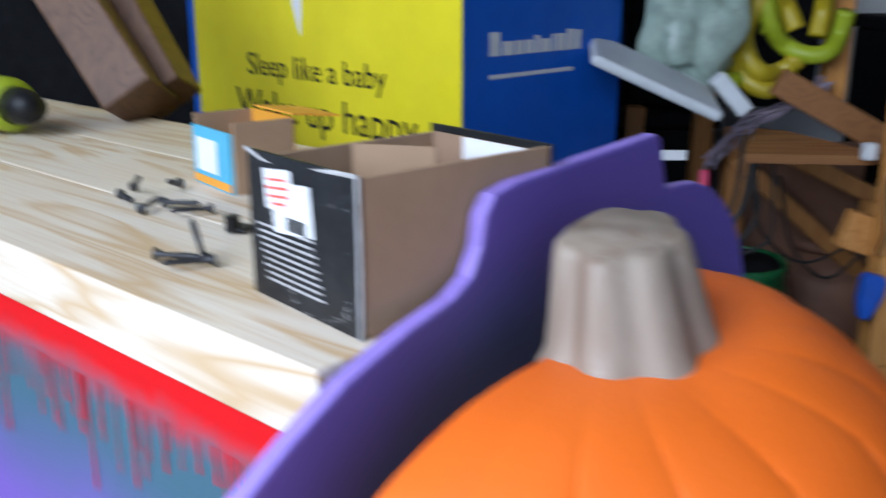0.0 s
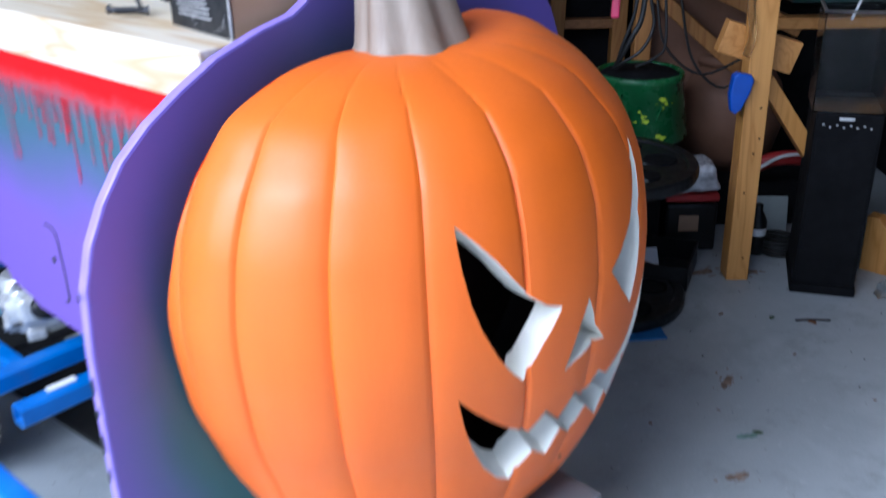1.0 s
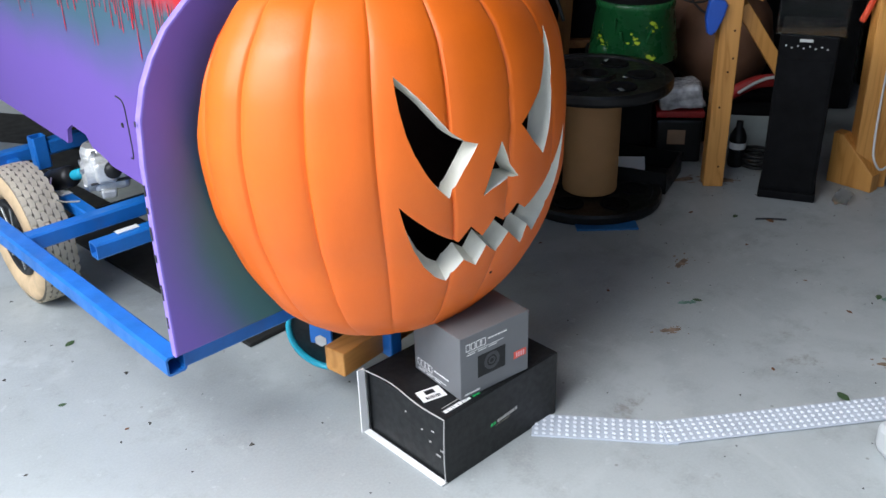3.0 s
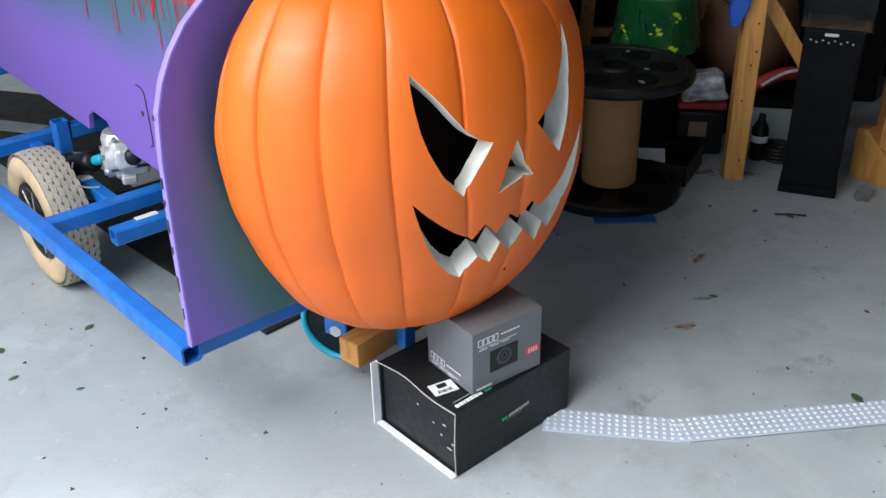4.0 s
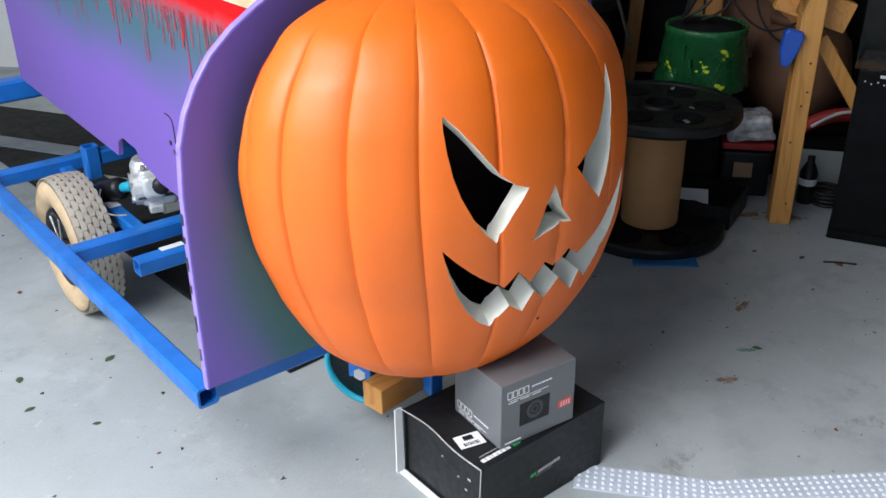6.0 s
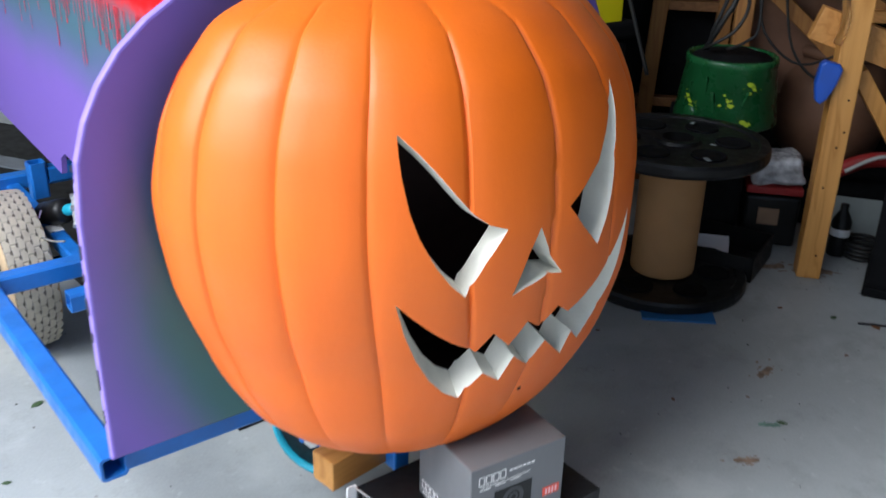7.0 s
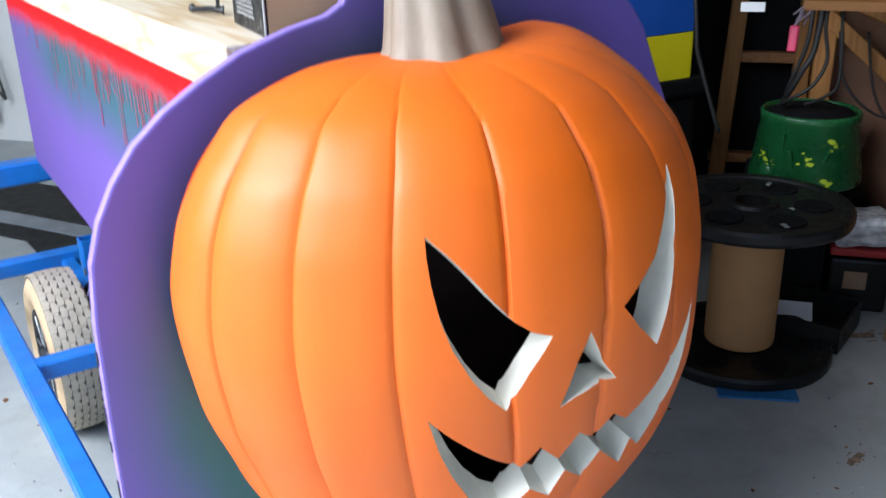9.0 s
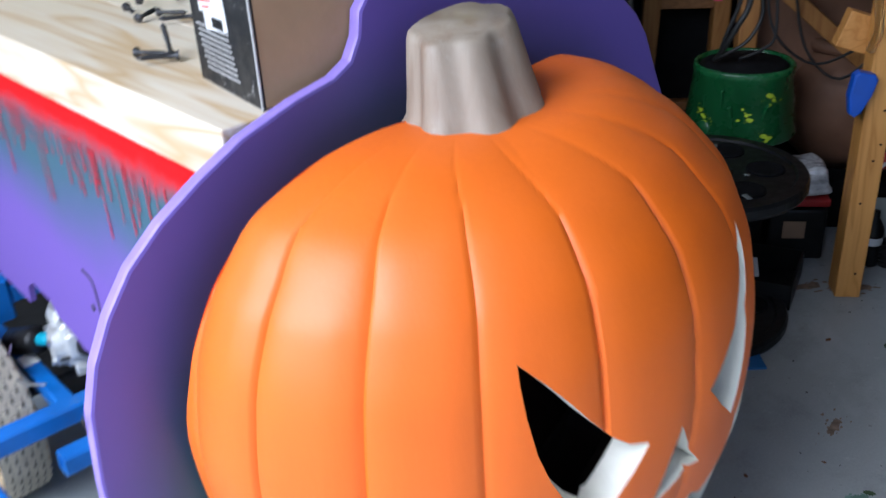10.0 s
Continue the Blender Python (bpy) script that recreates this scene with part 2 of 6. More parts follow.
SCUFFED = scuffed_print("scuffed_black_print", (0.010, 0.011, 0.013))
PRINT_GREY = surface("grey_print", (0.155, 0.16, 0.17), 0.45, vary=0.06, scale=10)
LENS_GREY = surface("dark_grey_print", (0.045, 0.047, 0.052), 0.45, vary=0.2)
PRINT_WHITE = surface("white_print", (0.78, 0.78, 0.78), 0.6, vary=0.05)
PRINT_GREEN = surface("green_print", (0.02, 0.45, 0.12), 0.6, vary=0.05)
PRINT_RED = surface("red_print", (0.72, 0.10, 0.07), 0.6, vary=0.08)
PRINT_PINK = surface("pink_print", (0.82, 0.46, 0.48), 0.6, vary=0.08)
PRINT_YELLOW = surface("yellow_print", (0.80, 0.69, 0.008), 0.45, vary=0.06, scale=8)
PRINT_BLUE = surface("blue_print", (0.007, 0.09, 0.46), 0.45, vary=0.1, scale=8)
PRINT_SKY = surface("sky_blue_print", (0.10, 0.42, 0.62), 0.5, vary=0.1)
PRINT_ORANGE = surface("orange_print", (0.78, 0.34, 0.03), 0.5, vary=0.1)
PAPER_EDGE = surface("torn_card_edge", (0.42, 0.41, 0.40), 0.9, vary=0.2, scale=60)
GREEN = surface("green_pail_plastic", (0.012, 0.10, 0.03), 0.3, vary=0.25, scale=15)
SPLASH = surface("lime_splash_paint", (0.45, 0.60, 0.03), 0.5)
BLUE_PLASTIC = surface("blue_plastic", (0.01, 0.08, 0.45), 0.4)
TAPE_BLUE = surface("blue_tape", (0.02, 0.14, 0.36), 0.6)
CLEAR = glass_material("clear_plastic", (0.97, 0.98, 0.98), 0.015)
HAZY = glass_material("hazy_plastic", (0.8, 0.82, 0.84), 0.35)
BROWN = surface("brown_plaster", (0.155, 0.072, 0.040), 0.7, vary=0.25, scale=10, dirt=0.3)
WALL = surface("white_wall_paint", (0.72, 0.72, 0.71), 0.7, vary=0.05, scale=4, dirt=0.06)
# near-black stands in for shade on the unseen east wall
SHADE_WALL = surface("shade_dark_wall", (0.035, 0.033, 0.03), 0.9, vary=0.3, scale=4)
CEIL = surface("ceiling_board", (0.15, 0.145, 0.14), 0.9, vary=0.08, scale=4)
WIRE_WHITE = surface("white_cable", (0.60, 0.60, 0.60), 0.5)
WIRE_BLACK = surface("black_cable", (0.012, 0.012, 0.012), 0.5)
STRAP_RED = surface("red_strap", (0.60, 0.06, 0.02), 0.7)
DULL_RED = surface("dull_red_print", (0.38, 0.02, 0.02), 0.6, vary=0.2)
PINK = surface("pink_plastic", (0.80, 0.06, 0.16), 0.5)
LIME = surface("lime_yellow_plastic", (0.30, 0.37, 0.010), 0.5)
YELLOW = surface("yellow_plastic", (0.40, 0.31, 0.010), 0.45)
BAG_GREEN = surface("pale_green_film", (0.25, 0.32, 0.27), 0.35, vary=0.25, scale=30)
TUB_WRAP = surface("cloudy_wrap", (0.40, 0.40, 0.42), 0.25, vary=0.45, scale=45)
PALE = surface("pale_plastic", (0.24, 0.27, 0.27), 0.4, vary=0.15)
WHITE = surface("white_plastic", (0.55, 0.57, 0.58), 0.45, vary=0.08)
CORD = surface("dusty_mauve_cord", (0.26, 0.21, 0.26), 0.9, vary=0.4, scale=60)
DARK_GREEN = surface("dark_green_plastic", (0.006, 0.035, 0.032), 0.4, vary=0.2)
PURPLE_CLOTH = surface("mauve_cloth", (0.06, 0.04, 0.06), 0.9, vary=0.3)
LEAF = surface("green_leaf", (0.045, 0.085, 0.035), 0.6, vary=0.3)
DRY_LEAF = surface("dry_leaf", (0.17, 0.075, 0.03), 0.8, vary=0.35, scale=40)
SMEAR = surface("brown_smear", (0.24, 0.17, 0.12), 0.9, vary=0.35, scale=60)
GREEN_SMEAR = surface("green_smear", (0.14, 0.25, 0.20), 0.85, vary=0.3, scale=60)
GRIT = surface("dark_grit", (0.05, 0.045, 0.04), 0.9, vary=0.4)
STRIP = surface("white_strip_plastic", (0.47, 0.51, 0.58), 0.45, vary=0.06)
STUDS_WHITE = surface("white_strip_stud", (0.66, 0.69, 0.74), 0.35, vary=0.04)

# ---- mesh helpers ----


def obj(name, bm, mats, parent=None, smooth=False, label=""):
    me = bpy.data.meshes.new(name)
    bm.normal_update()
    bm.to_mesh(me)
    bm.free()
    for mm in mats if isinstance(mats, (list, tuple)) else (mats,):
        me.materials.append(mm)
    if smooth:
        for p in me.polygons:
            p.use_smooth = True
    ob = new(name, me)
    if parent:
        ob.parent = parent
    if label:
        ob["label"] = label
    return ob


def part(name, bm, mats, parent, label="", smooth=False):
    return obj(name, bm, mats, parent, smooth, label)


def thing(name, label, category, m=None, group="", kind=""):
    e = new(name)
    e.empty_display_size = 0.05
    if m is not None:
        e.matrix_world = m
    return tagged(e, label, category, group, kind)


def block(size, at=(0, 0, 0), bev=0.0, m=None, segs=2):
    """A box of that size round a centre, with rounded edges."""
    bm = bmesh.new()
    bmesh.ops.create_cube(bm, size=1)
    bmesh.ops.scale(bm, vec=size, verts=bm.verts)
    if bev:
        bmesh.ops.bevel(bm, geom=bm.edges[:], offset=bev, segments=segs, affect="EDGES", profile=0.5)
    bmesh.ops.translate(bm, vec=at, verts=bm.verts)
    if m is not None:
        bmesh.ops.transform(bm, matrix=m, verts=bm.verts)
    return bm


def joined(*bms):
    out = bmesh.new()
    for b in bms:
        me = bpy.data.meshes.new("tmp")
        b.to_mesh(me)
        b.free()
        out.from_mesh(me)
        bpy.data.meshes.remove(me)
    return out


def lathe(profile, segs=48, m=None, closed=False):
    """A body of revolution round z from (radius, height) pairs."""
    bm = bmesh.new()
    rings = [[bm.verts.new((r * math.cos(2 * math.pi * k / segs), r * math.sin(2 * math.pi * k / segs), z)) for k in range(segs)] for r, z in profile]
    pairs = list(zip(rings, rings[1:])) + ([(rings[-1], rings[0])] if closed else [])
    for a, b in pairs:
        for k in range(segs):
            bm.faces.new((a[k], a[(k + 1) % segs], b[(k + 1) % segs], b[k]))
    if not closed:
        bm.faces.new(rings[0][::-1])
        bm.faces.new(rings[-1])
    if m is not None:
        bmesh.ops.transform(bm, matrix=m, verts=bm.verts)
    return bm


def tube(points, radius, segs=8, smooth_steps=6):
    """A round cord through the points."""
    pts = [Vector(p) for p in points]
    path = []
    for i in range(len(pts) - 1):
        p0, p1, p2, p3 = pts[max(i - 1, 0)], pts[i], pts[i + 1], pts[min(i + 2, len(pts) - 1)]
        for k in range(smooth_steps):
            u = k / smooth_steps
            path.append(0.5 * (2 * p1 + (p2 - p0) * u + (2 * p0 - 5 * p1 + 4 * p2 - p3) * u * u + (3 * p1 - p0 - 3 * p2 + p3) * u ** 3))
    path.append(pts[-1])
    bm = bmesh.new()
    rings = []
    for i, p in enumerate(path):
        d = (path[min(i + 1, len(path) - 1)] - path[max(i - 1, 0)]).normalized()
        a = d.orthogonal().normalized() if i == 0 else (last - d * last.dot(d)).normalized()
        last = a
        b = d.cross(a)
        rings.append([bm.verts.new(p + radius * (a * math.cos(2 * math.pi * k / segs) + b * math.sin(2 * math.pi * k / segs))) for k in range(segs)])
    for a, b in zip(rings, rings[1:]):
        for k in range(segs):
            bm.faces.new((a[k], a[(k + 1) % segs], b[(k + 1) % segs], b[k]))
    bm.faces.new(rings[0][::-1])
    bm.faces.new(rings[-1])
    return bm


def slab(outline, depth, bev=0.0):
    """A flat shape in x and z, with its depth along y from 0."""
    bm = bmesh.new()
    vs = [bm.verts.new((x, 0, z)) for x, z in outline]
    f = bm.faces.new(vs)
    r = bmesh.ops.extrude_face_region(bm, geom=[f])
    bmesh.ops.translate(bm, vec=(0, depth, 0), verts=[v for v in r["geom"] if isinstance(v, bmesh.types.BMVert)])
    bmesh.ops.recalc_face_normals(bm, faces=bm.faces)
    if bev:
        rim = [e for e in bm.edges if len(e.link_faces) == 2 and any(len(fc.verts) > 4 for fc in e.link_faces)]
        bmesh.ops.bevel(bm, geom=rim, offset=bev, segments=2, affect="EDGES", profile=0.5)
    return bm


def hollow_bar(size, length, wall, m=None):
    """A square steel tube along y, open at both ends, with slightly rounded corners."""
    bm = bmesh.new()
    s, i = size / 2, size / 2 - wall
    c = size * 0.12
    out = [(s, -s + c), (s, s - c), (s - c, s), (-s + c, s), (-s, s - c), (-s, -s + c), (-s + c, -s), (s - c, -s)]
    inn = [(x * i / s, z * i / s) for x, z in out]
    rows = []
    for pts in (out, inn):
        rows.append([[bm.verts.new((x, y, z)) for x, z in pts] for y in (0, length)])
    n = 8
    for k in range(n):
        j = (k + 1) % n
        bm.faces.new((rows[0][0][k], rows[0][0][j], rows[0][1][j], rows[0][1][k]))
        bm.faces.new((rows[1][0][j], rows[1][0][k], rows[1][1][k], rows[1][1][j]))
        bm.faces.new((rows[0][0][j], rows[0][0][k], rows[1][0][k], rows[1][0][j]))
        bm.faces.new((rows[0][1][k], rows[0][1][j], rows[1][1][j], rows[1][1][k]))
    bmesh.ops.recalc_face_normals(bm, faces=bm.faces)
    if m is not None:
        bmesh.ops.transform(bm, matrix=m, verts=bm.verts)
    return bm


def beam(a, b, width, thick, spin=0.0, bev=0.002):
    """A length of sawn timber from a to b."""
    a, b = Vector(a), Vector(b)
    d = b - a
    q = d.to_track_quat("Z", "Y").to_matrix().to_4x4()
    return block((width, thick, d.length), (0, 0, 0), bev, Matrix.Translation((a + b) / 2) @ q @ Matrix.Rotation(radians(spin), 4, "Z"))


def text_mesh(name, words, height, m, mat, parent, depth=0.0004, label=""):
    c = bpy.data.curves.new(name, "FONT")
    c.body, c.size, c.extrude, c.resolution_u = words, height, depth, 3
    tmp = bpy.data.objects.new("tmp_text", c)
    scene.collection.objects.link(tmp)
    me = bpy.data.meshes.new_from_object(tmp.evaluated_get(bpy.context.evaluated_depsgraph_get()))
    bpy.data.objects.remove(tmp)
    me.name = name
    me.materials.clear()
    me.materials.append(mat)
    ob = new(name, me)
    ob.parent = parent
    ob.matrix_local = m
    if label:
        ob["label"] = label
    return ob


def seat(ob, m):
    ob.matrix_local = m
    return ob

# ---- the setting ----
ground = obj("floor", block((60, 60, 0.1), (0, 0, -0.05)), CONCRETE)
tagged(ground, "grey stained concrete garage floor with scattered debris", "floor", kind="structure")
R45 = Matrix.Rotation(-A45, 4, "Z")


def wall(name, size, s, n, z, mat, label):
    w = obj(name, block(size, (0, 0, 0)), mat)
    w.matrix_world = Matrix.Translation(rack(s, n, z)) @ R45
    return tagged(w, label, "wall", kind="structure")


wall("wall_north", (6.2, 0.12, 2.4), -0.6, 2.06, 1.2, WALL, "white painted garage back wall")
# unseen wall whose near-black colour keeps the interior dark
wall("wall_east", (0.12, 2.9, 2.4), 2.5, 0.55, 1.2, SHADE_WALL, "unseen garage side wall, coloured near-black in place of shade")
# out of view, added only to shut out western light
wall("wall_west", (0.12, 2.9, 2.4), -3.3, 0.55, 1.2, WALL, "unseen white side wall, added to stop light from the west")
# unseen header, placed where its edge cuts off the sun
wall("wall_south", (4.28, 0.12, 0.30), -1.1, -0.95, 2.25, WALL, "unseen white header, added to limit how deep the sun reaches")
# unseen blocker that keeps sky light off the right-hand floor
wall("wall_south_blocker", (1.4, 0.12, 2.4), 1.75, -0.95, 1.2, WALL, "unseen plain wall, added to block sky light from the right")
# out-of-view ceiling; its edges are set to shade the back
ceil = obj("ceiling", block((6.3, 3.18, 0.1), (0, 0, 0)), CEIL)
ceil.matrix_world = Matrix.Translation(rack(-0.35, 0.575, 2.45)) @ R45
tagged(ceil, "unseen plain ceiling board, sized to block sun and sky", "ceiling", kind="structure")

# ---- the cart ----
TC = Matrix.Translation((-0.212, 0.208, 0)) @ Matrix.Rotation(radians(4.5), 4, "Z")
cart = thing("parade_cart", "purple and teal wooden parade cart on a blue steel frame", "cart", TC)
BAR = 0.028


def bar(name, a, b, size=BAR, label=""):
    a, b = Vector(a), Vector(b)
    d = b - a
    q = d.to_track_quat("Y", "Z").to_matrix().to_4x4()
    ob = part(name, hollow_bar(size, d.length, 0.003), BLUE, cart, label)
    return seat(ob, Matrix.Translation(a) @ q)


FZ = 0.199
bar("side_rail", (0.002, 0.008, FZ), (-0.022, 1.55, FZ))
bar("side_rail", (0.650, 0.0, FZ), (0.650, 1.55, FZ))
bar("front_bar", (0.014, 0.026, FZ), (0.637, 0.026, FZ))
bar("cross_bar", (0.006, 0.505, FZ), (0.637, 0.505, FZ))
bar("cross_bar", (0.0, 0.925, FZ), (0.637, 0.925, FZ))
bar("cross_bar", (-0.008, 1.52, FZ), (0.637, 1.52, FZ))
bar("motor_mount_bar", (0.085, 0.44, 0.178), (0.30, 0.44, 0.178))
bar("motor_mount_bar", (0.135, 0.52, 0.187), (0.135, 0.912, 0.187), 0.024)
bar("upright_bar", (0.148, 0.78, 0.215), (0.148, 0.78, 0.276))
bar("rear_bar", (-0.16, 1.18, 0.297), (0.60, 1.18, 0.297), 0.045)
bar("rear_bar", (0.164, 0.78, 0.252), (0.56, 0.78, 0.252))
bar("upright_bar", (0.575, 0.78, 0.215), (0.575, 0.78, 0.276))
bar("upright_bar", (0.60, 1.18, 0.213), (0.60, 1.18, 0.275))

# headboard with a notched top
board_line = [(0.0, 0.213), (0.001, 0.38), (0.003, 0.47), (0.008, 0.525), (0.019, 0.560), (0.035, 0.590), (0.056, 0.618), (0.084, 0.642), (0.116, 0.662), (0.154, 0.682), (0.200, 0.697),
              (0.236, 0.705), (0.252, 0.714), (0.261, 0.730), (0.264, 0.748), (0.273, 0.759), (0.294, 0.763), (0.369, 0.767), (0.456, 0.771), (0.463, 0.768), (0.477, 0.728),
              (0.500, 0.727), (0.525, 0.725), (0.552, 0.716), (0.575, 0.702), (0.598, 0.682), (0.616, 0.658), (0.634, 0.618), (0.655, 0.575), (0.676, 0.53), (0.686, 0.47), (0.690, 0.38), (0.690, 0.213)]
bm = slab(board_line, 0.013, 0.003)
for f in bm.faces:
    f.material_index = 0 if abs(f.normal.y) > 0.9 else 1
part("headboard", bm, [BOARD, BOARD_EDGE], cart, "violet sprayed headboard with dark teal mist")

# slots in the board's edge
for z, hz in ((0.262, 0.016), (0.305, 0.022), (0.352, 0.010), (0.385, 0.018), (0.415, 0.008), (0.44, 0.014), (0.52, 0.006)):
    part("edge_slot", block((0.0012, 0.003, hz), (-0.0002 + 0.004 * max(0, z - 0.4) / 0.1, 0.006, z), 0.0004), DARK_STEEL, cart)

# body: side panel with a wheel cut-out, far side, back, inner floor
U0 = 0.152
side_line = [(0.014, 0.298), (0.30, 0.298), (0.46, 0.302), (0.485, 0.310), (0.53, 0.318), (0.545, 0.335), (0.60, 0.340), (0.625, 0.326), (0.634, 0.298), (1.172, 0.318), (1.172, 0.640), (0.014, 0.640)]
bm = bmesh.new()
f = bm.faces.new([bm.verts.new((U0, w, z)) for w, z in side_line])
r = bmesh.ops.extrude_face_region(bm, geom=[f])
bmesh.ops.translate(bm, vec=(0.008, 0, 0), verts=[v for v in r["geom"] if isinstance(v, bmesh.types.BMVert)])
bmesh.ops.recalc_face_normals(bm, faces=bm.faces)
part("side_panel", bm, SIDE, cart, "side panel sprayed red over teal over violet")
part("side_panel", block((0.008, 1.158, 0.355), (0.511, 0.593, 0.4625)), SIDE, cart)
part("rear_panel", block((0.351, 0.008, 0.322), (0.3335, 1.168, 0.479)), SIDE, cart)
part("cart_floor", block((0.351, 1.14, 0.012), (0.3335, 0.584, 0.350)), BROWN, cart)
# drawn outline of a hatch on the side panel
hatch = [(U0 - 0.0005, 0.395, 0.435), (U0 - 0.0005, 0.372, 0.43), (U0 - 0.0005, 0.368, 0.40), (U0 - 0.0005, 0.368, 0.345), (U0 - 0.0005, 0.378, 0.338)]
part("hatch_seam", tube(hatch, 0.0012, 5, 4), DARK_STEEL, cart)
part("hatch_screw", lathe([(0.004, 0), (0.004, 0.0015), (0.002, 0.002)], 12, Matrix.Translation((U0, 0.388, 0.39)) @ Matrix.Rotation(radians(-90), 4, "Y")), DARK_STEEL, cart)

# paint drips down from the red band
rnd = random.Random(5)
w = 0.03
while w < 1.15:
    dens = 0.0115 if w < 0.55 else 0.035 if w < 0.8 else 0.08
    w += rnd.uniform(0.3, 1.7) * dens
    top, ln, hw = 0.605, rnd.choice((0.022, 0.03, 0.035, 0.045, 0.055, 0.08)) * rnd.uniform(0.7, 1.25), rnd.choice((0.0008, 0.001, 0.0013, 0.0017)) * rnd.uniform(0.85, 1.2)
    lean = rnd.uniform(-0.002, 0.004)
    pts = [(-hw * 0.9, top), (-hw * 0.6, top - ln * 0.5), (-hw, top - ln * 0.92), (0, top - ln), (hw, top - ln * 0.92), (hw * 0.6, top - ln * 0.5), (hw * 0.9, top)]
    bm = bmesh.new()
    vs = [bm.verts.new((U0 - 0.0014, w + a + lean * (top - z) / ln, z)) for a, z in pts]
    bm.faces.new(vs)
    bmesh.ops.solidify(bm, geom=bm.faces[:], thickness=0.0005)
    part("paint_drip", bm, DRIP, cart, "thin red paint drip")

# pine boards of the top
rnd = random.Random(3)
top_boards = [(0.147, 0.2868), (0.2872, 0.4268), (0.4272, 0.567)]
for a, b in top_boards:
    part("plank", block((b - a, 1.21, 0.046), ((a + b) / 2, 0.62, 0.6638), 0.0016, None, 2), PINE, cart)

# wheels of the cart
def wheel(at):
    e = Matrix.Translation(at) @ Matrix.Rotation(radians(90), 4, "Y")
    R, W = 0.128, 0.037
    prof = [(R * 0.56, -W * 0.72), (R * 0.70, -W * 0.98), (R * 0.86, -W), (R * 0.95, -W * 0.84), (R * 0.985, -W * 0.6), (R, 0), (R * 0.985, W * 0.6), (R * 0.95, W * 0.84), (R * 0.86, W), (R * 0.70, W * 0.98), (R * 0.56, W * 0.72)]
    tb = lathe(prof, 56, None, True)
    for f in tb.faces:
        f.material_index = 1 if all(v.co.xy.length > R * 0.94 for v in f.verts) else 0
    ty = part("wheel", tb, [TYRE, GROOVE], cart, "tan pneumatic tyre on black rim", True)
    seat(ty, e)
    bm = bmesh.new()
    steps, waves = 320, 40
    for row in range(6):
        z0 = (row - 2.5) * W * 0.285
        lo, hi = [], []
        for k in range(steps):
            a = 2 * math.pi * k / steps
            ph = (k * waves / steps + 0.5 * (row % 2)) % 1.0
            sway = W * 0.024 * (1 - 4 * abs(ph - 0.5))
            nick = W * 0.040 if ph < 0.20 else 0.0
            for side, line in ((-1, lo), (1, hi)):
                z = z0 + sway + side * (W * 0.131 - nick)
                rr = R * (1.0 - 0.030 * (z / W) ** 2 - 0.022 * max(0.0, abs(z / W) - 0.55) ** 2) + 0.0026 - 0.0012 * (ph < 0.12)
                line.append(bm.verts.new((rr * math.cos(a), rr * math.sin(a), z)))
        for k in range(steps):
            j = (k + 1) % steps
            bm.faces.new((lo[k], lo[j], hi[j], hi[k]))
    bmesh.ops.solidify(bm, geom=bm.faces[:], thickness=-0.003)
    part("tread", bm, TREAD, ty, "worn pale zigzag tread ribs")
    rim = lathe([(0.014, -0.02), (0.03, -0.022), (0.045, -0.012), (0.062, -0.030), (0.072, -0.033), (0.074, -0.026), (0.066, 0.0), (0.074, 0.026), (0.072, 0.033), (0.062, 0.03), (0.045, 0.012), (0.03, 0.022), (0.014, 0.02)], 40)
    part("rim", rim, BLACK, ty, "black rim", True)
    spokes = joined(*[block((0.004, 0.05, 0.004), (0, 0.038, -0.03), 0.001, Matrix.Rotation(2 * math.pi * k / 7, 4, "Z")) for k in range(7)])
    part("spokes", spokes, ZINC, ty)
    part("hub", lathe([(0.0001, -0.04), (0.012, -0.04), (0.016, -0.03), (0.016, 0.03), (0.012, 0.04), (0.0001, 0.04)], 20), DARK_STEEL, ty, "", True)


wheel((0.074, 0.70, 0.128))
wheel((0.578, 0.70, 0.128))
part("axle", tube([(0.05, 0.70, 0.128), (0.60, 0.70, 0.128)], 0.008, 12, 2), DARK_STEEL, cart)

# geared motor by the wheel
MX = Matrix.Translation((0.196, 0.590, 0.252)) @ Matrix.Rotation(radians(-18), 4, "Z") @ Matrix.Scale(1.35, 4)
motor = part("gear_motor", joined(lathe([(0.0001, -0.030), (0.020, -0.030), (0.024, -0.024), (0.025, 0.018), (0.021, 0.026), (0.0001, 0.027)], 28, MX @ Matrix.Translation((-0.006, 0.012, 0.004))), block((0.046, 0.052, 0.050), (0, 0, 0), 0.007, MX, 3), block((0.026, 0.026, 0.030), (-0.006, -0.024, 0.004), 0.006, MX, 3), block((0.020, 0.06, 0.012), (-0.006, 0.0, -0.027), 0.003, MX)), ALU, cart, "cast grey geared motor")
part("gear_cover", lathe([(0.0001, -0.012), (0.019, -0.012), (0.022, -0.008), (0.022, 0.006), (0.015, 0.010), (0.0001, 0.010)], 28, MX @ Matrix.Translation((-0.024, -0.006, -0.004)) @ Matrix.Rotation(radians(-90), 4, "Y")), ALU, motor)
for a in range(5):
    part("cover_bolt", lathe([(0.0001, 0), (0.0035, 0), (0.0035, 0.004), (0.0001, 0.004)], 6, MX @ Matrix.Translation((-0.031, -0.006 + 0.018 * math.cos(a * 1.2566), -0.004 + 0.018 * math.sin(a * 1.2566))) @ Matrix.Rotation(radians(-90), 4, "Y")), ZINC, motor)


